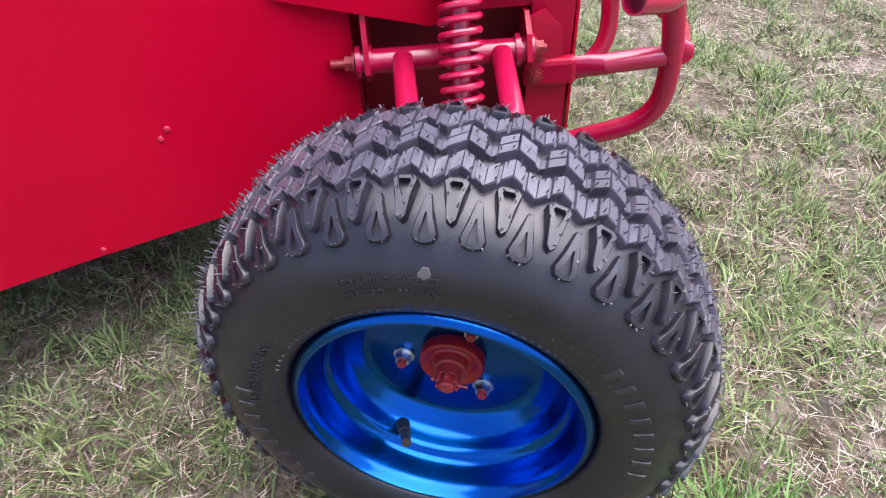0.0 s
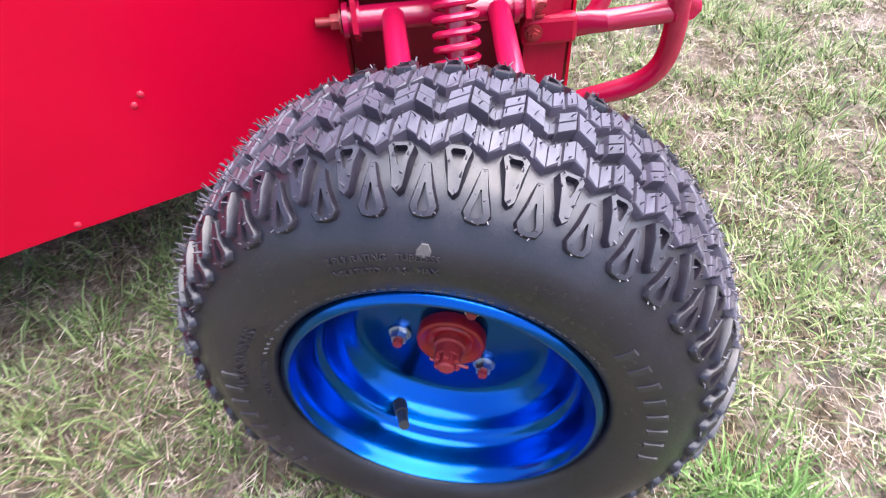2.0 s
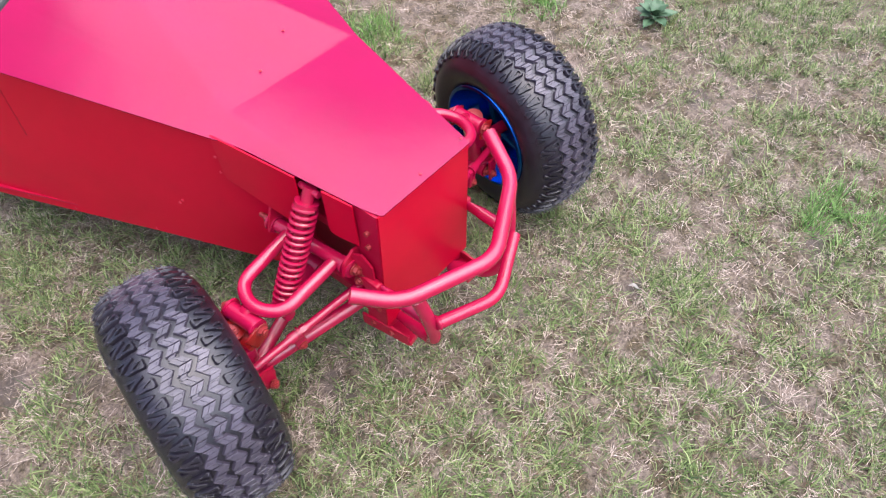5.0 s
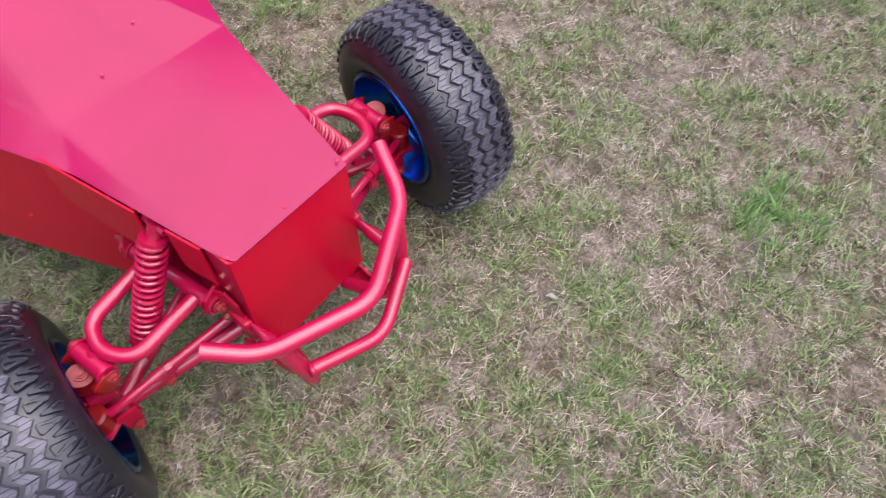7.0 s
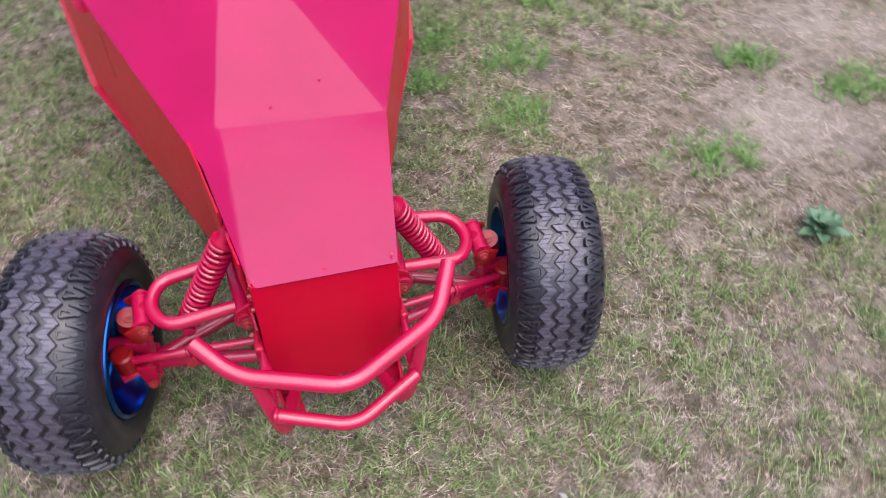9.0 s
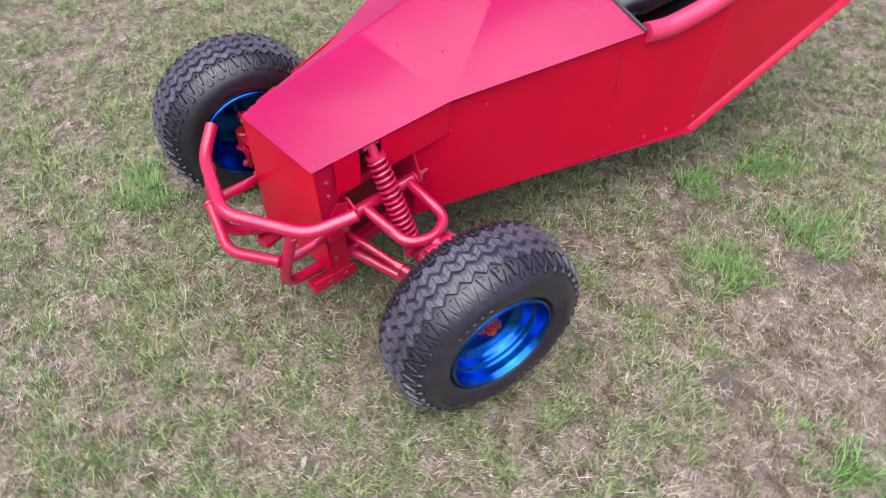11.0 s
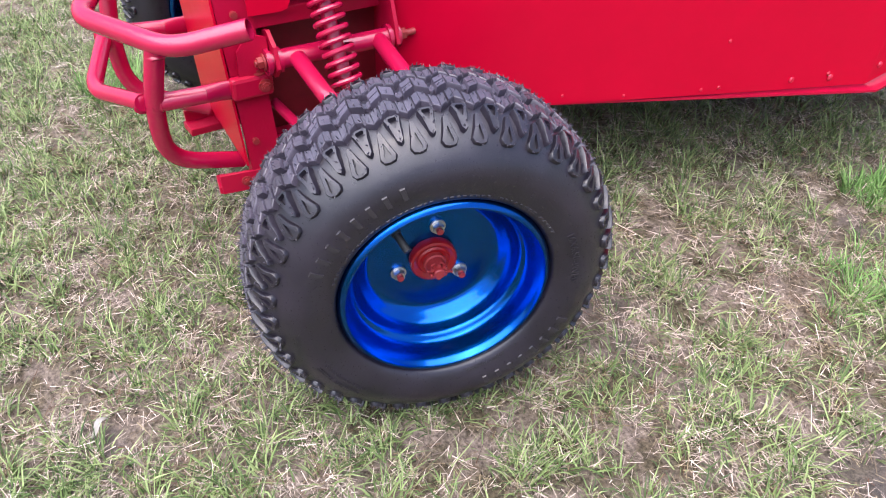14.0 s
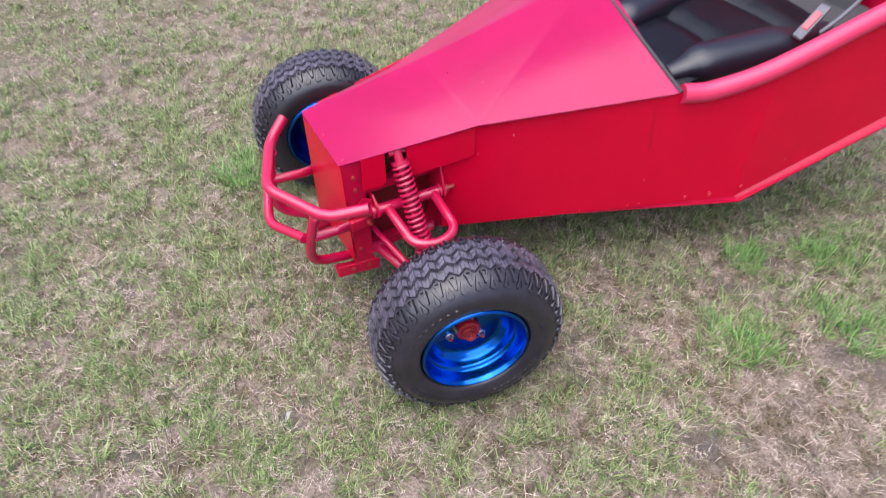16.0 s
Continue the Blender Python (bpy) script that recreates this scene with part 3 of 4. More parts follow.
def build_nose():
    # front panel, narrowing downwards
    bm = bmesh.new()
    slab(bm, [(-0.1075, -0.003, 0.4470), (0.1055, -0.003, 0.4580), (0.1125, -0.012, 0.165), (-0.1125, -0.012, 0.165)], 0.003)
    part("front_panel", bm, RED, buggy, "flat red front panel below the bonnet's edge")
    for s in (1, -1):
        # corner post: side leg and front leg of an angle iron
        post = bm = bmesh.new()
        slab(bm, [(s * 0.1075, -0.006, 0.458 if s > 0 else 0.447), (s * 0.1095, -0.050, 0.462 if s > 0 else 0.452), (s * 0.1095, -0.064, 0.128), (s * 0.1095, -0.020, 0.128)], 0.004 * s)
        slab(bm, [(s * 0.1090, -0.026, 0.20), (s * 0.086, -0.026, 0.20), (s * 0.080, -0.024, 0.13), (s * 0.1090, -0.024, 0.13)], 0.004 * s)
        post = part("corner_post", bm, FRAMERED, buggy, "red angle iron corner post of the frame")
        for y, z in ((-0.028, 0.41), (-0.030, 0.375), (-0.03, 0.20)):
            bm = bmesh.new()
            rod(bm, (s * 0.108, y, z), (s * 0.1145, y, z), 0.0045, 10)
            part("bolt_head", bm, RUST, post, "", True)
        # foot bar
        bm = bmesh.new()
        box(bm, (0.034, 0.10, 0.012), pose(s * 0.092, -0.022, 0.128, 3, 0, 7 * s), 0.0015)
        box(bm, (0.005, 0.10, 0.03), pose(s * 0.108, -0.024, 0.139, 0, 0, 7 * s), 0.001)
        foot = part("frame_foot", bm, FRAMERED, buggy, "flat red steel foot of the frame")
        bolt(foot, (s * 0.1105, -0.048, 0.141), (s, 0, 0), 0.006, 0.005, 0.008)
        bolt(foot, (s * 0.1095, -0.008, 0.141), (s, 0, 0), 0.005, 0.004, 0.007)
        # side flaps of the bonnet, with the slot for the shock absorber between them
        for name, ys, z0, z1 in (("front_flap", (-0.046, -0.098), 0.372, 0.374), ("rear_flap", (-0.146, -0.300), 0.352 if s > 0 else 0.386, 0.396 if s > 0 else 0.402)):
            bm = bmesh.new()
            a, b = ys
            zt = lambda y: 0.4585 - 0.1149 * y if s > 0 else 0.447 - 0.1452 * y
            pts = [(a, zt(a))] + ([(a, z0)] if name == "front_flap" else [(a, z0 + 0.012), (a - 0.004, z0 + 0.003), (a - 0.012, z0)])
            pts += [(b + 0.012, z1), (b + 0.004, z1 + 0.003), (b, z1 + 0.012), (b, zt(b))]
            slab(bm, [(s * flap_x(y), y, z) for y, z in pts], 0.003 * s)
            part(name, bm, RED, buggy, "red sheet flap under the bonnet's edge")
        # rear bulkhead edge and inner walls of the suspension bay; the walls' colour holds the bay's shade
        bm = bmesh.new()
        slab(bm, [(s * 0.124, -0.238, 0.46), (s * 0.124, -0.238, 0.19), (s * 0.05, -0.238, 0.19), (s * 0.05, -0.238, 0.46)], 0.004)
        part("bulkhead", bm, FRAMERED, buggy, "red steel bulkhead behind the suspension")
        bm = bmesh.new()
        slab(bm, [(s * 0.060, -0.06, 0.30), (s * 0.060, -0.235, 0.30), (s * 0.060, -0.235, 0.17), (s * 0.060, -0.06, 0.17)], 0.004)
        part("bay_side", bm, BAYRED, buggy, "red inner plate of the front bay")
        for w, y, x, z in ((0.025, 0.21, 0.085, 0.178), (0.022, 0.19, 0.096, 0.362)):
            bm = bmesh.new()
            box(bm, (w, y, w), pose(s * x, -0.145, z), 0.002)
            part("frame_rail", bm, FRAMERED, buggy, "square red frame tube of the front bay")
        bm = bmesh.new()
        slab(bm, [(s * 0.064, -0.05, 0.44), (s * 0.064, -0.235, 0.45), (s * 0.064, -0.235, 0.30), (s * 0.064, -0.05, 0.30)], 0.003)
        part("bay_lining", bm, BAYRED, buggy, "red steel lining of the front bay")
        # clamp plate that holds the bumper arm
        bm = bmesh.new()
        box(bm, (0.016, 0.056, 0.030), pose(s * 0.116, -0.036, 0.283, 2, 0, -4 * s), 0.005)
        clamp = part("bumper_clamp", bm, FRAMERED, buggy, "bent red clamp plate on the corner post")
        bm = bmesh.new()
        slab(bm, [(s * 0.1165, -0.022, 0.294), (s * 0.1165, -0.024, 0.330), (s * 0.1185, -0.042, 0.352), (s * 0.123, -0.062, 0.345), (s * 0.123, -0.064, 0.294)], 0.004 * s)
        part("gusset", bm, FRAMERED, clamp, "")
        bolt(clamp, (s * 0.123, -0.052, 0.283), (s, 0, 0), 0.0065, 0.006, 0.009)
        bolt(clamp, (s * 0.115, -0.048, 0.298), (0, 0, 1), 0.0065, 0.006, 0.009)
    # floor of the bay and cross tube
    for w, y, z in ((0.15, -0.06, 0.165), (0.17, -0.225, 0.185)):
        bm = bmesh.new()
        box(bm, (w, 0.022, 0.022), pose(0, y, z), 0.002)
        part("cross_tube", bm, FRAMERED, buggy, "square red cross tube between the frame rails")


build_nose()


def build_bumper():
    tube("upper_bumper_tube", [(0.200, 0.018, 0.391), (0.152, 0.073, 0.367), (0.0, 0.133, 0.364), (-0.152, 0.055, 0.366), (-0.195, -0.026, 0.390)], 0.0126, TUBERED, buggy,
         "red bent bumper tube with open cut ends", 0.032, 18, 0.14)
    tube("lower_bumper_tube", [(0.114, 0.104, 0.288), (0.0, 0.143, 0.266), (-0.108, 0.096, 0.288)], 0.0108, TUBERED, buggy, "red lower bumper tube", 0.03, 16)
    for s in (1, -1):
        # the two sides were bent by hand and differ
        dx, dy, dz = (0.006, 0.010, 0.006) if s > 0 else (0.0, 0.0, 0.0)
        low = [(0.104, 0.093, 0.204), (0.078, -0.012, 0.162)] if s > 0 else [(0.085, 0.084, 0.186), (0.068, -0.016, 0.150)]
        drop = tube("drop_tube", [(s * (0.124 + dx), 0.068 + dy, 0.362 + dz), (s * (0.110 + dx), 0.086 + dy, 0.280 + dz)] + [(s * x, y, z) for x, y, z in low], 0.0118, TUBERED, buggy,
                    "red drop tube welded under the bumper", 0.05, 16)
        arm = tube("bumper_arm", [(s * (0.110 + dx), 0.088 + dy, 0.284 + dz), (s * 0.1145, 0.0215, 0.2845)], 0.0112, TUBERED, buggy, "red bumper arm with a flattened end", 0.03, 16)
        bm = bmesh.new()
        sweep(bm, [(s * 0.1145, 0.022, 0.2845), (s * 0.1145, 0.004, 0.284), (s * 0.1150, -0.014, 0.283)], 0.0112, 16, taper=lambda t: 1 - 0.12 * t)
        for v in bm.verts:
            k = min(1.0, max(0.0, (0.022 - v.co.y) / 0.03))
            v.co.x += (s * 0.1145 - v.co.x) * 0.62 * k
            v.co.z += (v.co.z - 0.284) * 0.35 * k
        part("flattened_end", bm, TUBERED, arm, "", True)
        for at, ax, r in (((s * (0.110 + dx), 0.078 + dy, 0.284 + dz), (0, 1, 0), 0.0125), ((s * (0.123 + dx), 0.069 + dy, 0.350 + dz), (0, 0, 1), 0.0130),
                          ((s * (0.104 + dx), 0.096 + dy, 0.284 + dz), (s, -0.4, 0), 0.0125)):
            bm = bmesh.new()
            bmesh.ops.create_icosphere(bm, subdivisions=2, radius=r, matrix=between(at, Vector(at) + Vector(ax)) @ Matrix.Diagonal((1.06, 1.06, 0.38, 1)))
            for v in bm.verts:
                v.co += Vector((noise.noise(v.co * 260), noise.noise(v.co * 260 + Vector((9, 0, 0))), noise.noise(v.co * 260 + Vector((0, 9, 0))))) * 0.0012
            part("weld_bead", bm, TUBERED, drop, "rough painted weld", True)


build_bumper()


def coil(bm, a, b, radius, wire, turns, seg=8):
    m = between(a, b)
    length = (Vector(b) - Vector(a)).length
    n = int(turns * 18)
    path = []
    for k in range(n + 1):
        w = 2 * math.pi * turns * k / n
        path.append(m @ Vector((radius * math.cos(w), radius * math.sin(w), length * k / n)))
    sweep(bm, path, wire, seg)


def build_suspension(s, hub):
    """Arms, shock, knuckle and steering of one side. hub: inner end of the wheel's axle."""
    label = "red painted steel"
    bm = bmesh.new()
    rod(bm, (s * 0.128, -0.056, 0.316), (s * 0.142, -0.232, 0.323), 0.0125, 18)
    for y in (-0.058, -0.072, -0.219, -0.230):
        x, z = 0.128 - (y + 0.056) * 0.08, 0.316 - (y + 0.056) * 0.04
        rod(bm, (s * x, y - 0.0025, z), (s * x, y + 0.0025, z), 0.0165, 18)
    pivot = part("upper_pivot_tube", bm, TUBERED, buggy, "red pivot tube of the upper arm", True)
    bolt(pivot, (s * 0.127, -0.054, 0.316), (0, 1, 0), 0.0078, 0.009, 0.011)
    bm = bmesh.new()
    hexbolt(bm, (s * 0.1425, -0.234, 0.323), (0, -1, 0), 0.0078, 0.010, 0.011)
    rod(bm, (s * 0.1425, -0.240, 0.323), (s * 0.1435, -0.258, 0.324), 0.0045, 10)
    part("pivot_bolt", bm, RUST, pivot, "red bolt with worn thread", True)
    # bracket ears that carry the pivot
    bm = bmesh.new()
    slab(bm, [(s * 0.160, -0.224, 0.318), (s * 0.152, -0.224, 0.345), (s * 0.132, -0.224, 0.395), (s * 0.098, -0.224, 0.395), (s * 0.098, -0.224, 0.300), (s * 0.14, -0.224, 0.300)], 0.005)
    part("pivot_bracket", bm, FRAMERED, buggy, "welded red bracket ear of the upper arm")
    bm = bmesh.new()
    slab(bm, [(s * 0.148, -0.064, 0.312), (s * 0.140, -0.064, 0.338), (s * 0.118, -0.064, 0.352), (s * 0.090, -0.064, 0.345), (s * 0.090, -0.064, 0.290), (s * 0.130, -0.064, 0.294)], 0.005)
    part("pivot_bracket", bm, FRAMERED, buggy, "welded red bracket ear of the upper arm")
    bent = [(0.140, -0.089, 0.319), (0.252, -0.090, 0.305), (0.278, -0.136, 0.305), (0.258, -0.184, 0.309), (0.146, -0.187, 0.324)] if s > 0 else \
           [(0.140, -0.094, 0.318), (0.250, -0.098, 0.300), (0.275, -0.148, 0.299), (0.256, -0.202, 0.303), (0.146, -0.204, 0.322)]
    tube("upper_arm", [(s * x, y, z) for x, y, z in bent], 0.0112, TUBERED, buggy,
         "red U-shaped upper suspension arm bent from tube", 0.055, 16)
    # lower arm
    low = tube("lower_arm", [(s * 0.095, -0.078, 0.176), (s * 0.310, -0.140, 0.152)], 0.0125, TUBERED, buggy, "red lower suspension arm", 0.02, 16)
    tube("lower_arm_leg", [(s * 0.100, -0.205, 0.182), (s * 0.305, -0.146, 0.154)], 0.0115, TUBERED, low, "", 0.02, 14)
    bm = bmesh.new()
    rod(bm, (s * 0.095, -0.054, 0.176), (s * 0.097, -0.100, 0.176), 0.0155, 16)
    part("bushing", bm, TUBERED, low, "", True)
    bm = bmesh.new()
    rod(bm, (s * 0.102, -0.186, 0.182), (s * 0.100, -0.224, 0.182), 0.0150, 16)
    part("bushing", bm, TUBERED, low, "", True)
    bolt(low, (s * 0.095, -0.052, 0.176), (0, 1, 0), 0.0075, 0.008, 0.0105)
    # knuckle: upper bush on the arm's apex, fork, swivel, steering boss and stub axle
    bm = bmesh.new()
    rod(bm, (s * 0.303, -0.150, 0.262), (s * 0.314, -0.144, 0.170), 0.0150, 18)
    box(bm, (0.040, 0.034, 0.03), pose(s * 0.318, -0.148, 0.21, 0, 0, -12), 0.006)
    rod(bm, (s * 0.305, -0.150, 0.205), hub, 0.0130, 16)
    rod(bm, (s * 0.309, -0.112, 0.152), (s * 0.309, -0.170, 0.152), 0.0150, 16)
    box(bm, (0.056, 0.050, 0.007), pose(s * 0.338, -0.130, 0.167, 6, 0, 20 * s), 0.003)
    knuckle = part("steering_knuckle", bm, TUBERED, buggy, "red steering knuckle with kingpin", True)
    bm = bmesh.new()
    rod(bm, (s * 0.294, -0.178, 0.286), (s * 0.290, -0.110, 0.288), 0.0150, 20)
    for y in (-0.176, -0.113):
        rod(bm, (s * 0.292, y - 0.002, 0.287), (s * 0.292, y + 0.002, 0.287), 0.0172, 20)
    rod(bm, (s * 0.278, -0.146, 0.297), (s * 0.292, -0.146, 0.288), 0.0125, 14)
    part("upper_bush", bm, TUBERED, knuckle, "red bush tube welded on the upper arm", True)
    bm = bmesh.new()
    for y in (-0.180, -0.109):
        box(bm, (0.030, 0.006, 0.040), pose(s * 0.301, y, 0.274, 0, 22 * s, 0), 0.004)
    box(bm, (0.022, 0.070, 0.014), pose(s * 0.309, -0.145, 0.258, 0, 20 * s, 0), 0.004)
    rod(bm, (s * 0.316, -0.150, 0.276), (s * 0.322, -0.156, 0.246), 0.0190, 20, 0.0205)
    part("fork", bm, HUBRED, knuckle, "red fork of the upper swivel joint", True)
    bolt(knuckle, (s * 0.290, -0.106, 0.288), (0, 1, 0), 0.0085, 0.008, 0.0115)
    bolt(knuckle, (s * 0.294, -0.183, 0.286), (0, -1, 0), 0.0080, 0.007, 0.0115)
    bolt(knuckle, (s * 0.316, -0.150, 0.276), (-s * 0.2, 0.2, 1), 0.0075, 0.004, 0.0105)
    bolt(knuckle, (s * 0.309, -0.110, 0.152), (0, 1, 0), 0.008, 0.007, 0.012)
    bm = bmesh.new()
    rod(bm, (s * 0.346, -0.126, 0.172), (s * 0.346, -0.124, 0.214), 0.0195, 22, 0.0190)
    rod(bm, (s * 0.346, -0.124, 0.214), (s * 0.346, -0.124, 0.2175), 0.0190, 22, 0.0150)
    part("steering_boss", bm, HUBRED, knuckle, "red round steering joint housing", True)
    bm = bmesh.new()
    slab(bm, [(s * 0.300, -0.100, 0.188), (s * 0.330, -0.106, 0.186), (s * 0.326, -0.104, 0.140), (s * 0.304, -0.099, 0.136)], 0.005)
    lower = part("joint_plate", bm, FRAMERED, knuckle, "bent red plate of the lower joint")
    bolt(lower, (s * 0.312, -0.096, 0.150), (0, 1, 0), 0.0070, 0.006, 0.0095)
    # tie rod with its lock collar, tab and rod end
    a, b = Vector((s * 0.090, -0.070, 0.238)), Vector((s * 0.330, -0.114, 0.204))
    bm = bmesh.new()
    rod(bm, a, b, 0.0074, 14)
    rod(bm, a.lerp(b, 0.55), a.lerp(b, 0.59), 0.0092, 6)
    rod(bm, a.lerp(b, 0.60), a.lerp(b, 0.615), 0.0118, 16)
    rod(bm, a.lerp(b, 0.625), a.lerp(b, 0.69), 0.0098, 14)
    tie = part("tie_rod", bm, TUBERED, buggy, "thin red steering tie rod with lock nut", True)
    c = a.lerp(b, 0.62)
    bm = bmesh.new()
    box(bm, (0.022, 0.008, 0.034), Matrix.Translation(c + Vector((0, 0.002, -0.022))) @ pose(0, 0, 0, 0, 8 * s, -10 * s), 0.003)
    tab = part("stop_tab", bm, TUBERED, tie, "")
    bolt(tab, c + Vector((0, 0.006, -0.030)), (0, 1, 0), 0.0060, 0.005, 0.0085)
    # coil-over shock absorber
    top, foot = Vector((s * 0.130, -0.128, 0.438)), Vector((s * 0.226, -0.136, 0.250))
    bm = bmesh.new()
    rod(bm, top, foot, 0.0095, 16)
    d = (foot - top).normalized()
    rod(bm, top + d * 0.004, top + d * 0.012, 0.0195, 20)
    rod(bm, foot - d * 0.016, foot - d * 0.008, 0.0205, 20)
    rod(bm, top - d * 0.022, top + d * 0.004, 0.0105, 14)
    rod(bm, top - d * 0.016 - Vector((0, 0.02, 0)), top - d * 0.016 + Vector((0, 0.02, 0)), 0.006, 12)
    rod(bm, foot + d * 0.008 - Vector((0, 0.02, 0)), foot + d * 0.008 + Vector((0, 0.02, 0)), 0.011, 14)
    shock = part("shock_absorber", bm, TUBERED, buggy, "red painted coil-over shock absorber", True)
    bm = bmesh.new()
    coil(bm, top + d * 0.012, foot - d * 0.016, 0.0185, 0.0034, 15)
    part("coil_spring", bm, TUBERED, shock, "red coil spring", True)
    # bracket pair coloured with the slot's shade
    bm = bmesh.new()
    slab(bm, [(s * 0.120, -0.106, 0.448), (s * 0.090, -0.106, 0.448), (s * 0.090, -0.106, 0.395), (s * 0.114, -0.106, 0.42)], 0.004)
    part("shock_bracket", bm, DARK, shock, "bracket in the bonnet slot, its shade put into the colour")
    bm = bmesh.new()
    slab(bm, [(s * 0.120, -0.150, 0.448), (s * 0.090, -0.150, 0.448), (s * 0.090, -0.150, 0.395), (s * 0.114, -0.150, 0.42)], 0.004)
    part("shock_bracket", bm, DARK, shock, "bracket in the bonnet slot, its shade put into the colour")


# ---- front wheels ----
MID = -0.0685
HALF = [(-0.003, 0.1160), (0.003, 0.1172), (0.0075, 0.1205), (0.0115, 0.128), (0.0148, 0.139), (0.0155, 0.150), (0.0122, 0.1615), (0.0060, 0.1716), (-0.0025, 0.1812), (-0.0125, 0.1888), (-0.028, 0.1942), (-0.046, 0.1966), (MID, 0.1972)]


def catmull(points, n):
    p = [np.array(q) for q in points]
    p = [2 * p[0] - p[1]] + p + [p[-1] * np.array([0, 1]) + np.array([2 * MID - p[-2][0], 0])]
    out = []
    for a, b, c, d in zip(p, p[1:], p[2:], p[3:]):
        for k in range(n):
            t = k / n
            out.append(0.5 * (2 * b + (c - a) * t + (2 * a - 5 * b + 4 * c - d) * t * t + (3 * b - a - 3 * c + d) * t ** 3))
    out.append(p[-2])
    return np.array(out)


SKIN = catmull(HALF, 6)
LEN = np.concatenate([[0], np.cumsum(np.linalg.norm(np.diff(SKIN, axis=0), axis=1))])


def skin(s, h=0.0):
    """The tyre's outer skin: arc length up from the bead (past the crown it is mirrored) and height above it."""
    back = s > LEN[-1]
    if back:
        s = 2 * LEN[-1] - s
    a, r = np.interp(s, LEN, SKIN[:, 0]), np.interp(s, LEN, SKIN[:, 1])
    e = 0.002
    da = np.interp(min(s + e, LEN[-1]), LEN, SKIN[:, 0]) - np.interp(s - e, LEN, SKIN[:, 0])
    dr = np.interp(min(s + e, LEN[-1]), LEN, SKIN[:, 1]) - np.interp(s - e, LEN, SKIN[:, 1])
    q = math.hypot(da, dr)
    a, r = a + dr / q * h, r - da / q * h
    return (2 * MID - a if back else a), r


def on_tyre(s, w, h):
    a, r = skin(s, h)
    return Vector((a, r * math.sin(w), r * math.cos(w)))


PITCHES = 40
RIB, ZIGZAG = 0.0262, 0.0064
STEP = 2 * math.pi / PITCHES
CROWN = LEN[-1]


def prism(bm, ring, h, chamfer=0.0012, sink=0.002):
    """A block on the tyre from (s, angle) corners: foot, shoulder and top."""
    cs = sum(p[0] for p in ring) / len(ring)
    cw = sum(p[1] for p in ring) / len(ring)
    def lay(hh, inset):
        out = []
        for s, w in ring:
            ds, dw = cs - s, (cw - w) * 0.19
            d = math.hypot(ds, dw)
            f = inset / d
            out.append(bm.verts.new(on_tyre(s + ds * f, w + (cw - w) * f, hh)))
        return out
    foot, shoulder, top = lay(-sink, -0.0012), lay(h * 0.84, 0.0), lay(h, chamfer)
    n = len(ring)
    for p, q in ((foot, shoulder), (shoulder, top)):
        for k in range(n):
            j = (k + 1) % n
            bm.faces.new((p[k], p[j], q[j], q[k]))
    return top


def lug(bm, ring, hole, h, depth):
    """A shoulder lug with a pocket sunk in its top."""
    top = prism(bm, ring, h, 0.0008)
    if not hole:
        bm.faces.new(top)
        return
    rim = [bm.verts.new(on_tyre(s, w, h)) for s, w in hole]
    floor = [bm.verts.new(on_tyre(s, w, h - depth)) for s, w in hole]
    for q in range(len(hole)):
        j = (q + 1) % len(hole)
        bm.faces.new((top[q], top[j], rim[j], rim[q]))
        bm.faces.new((rim[q], rim[j], floor[j], floor[q]))
    bm.faces.new(floor)


def make_lug(ring, hole, h, depth):
    bm = bmesh.new()
    lug(bm, ring, hole, h, depth)
    return bm


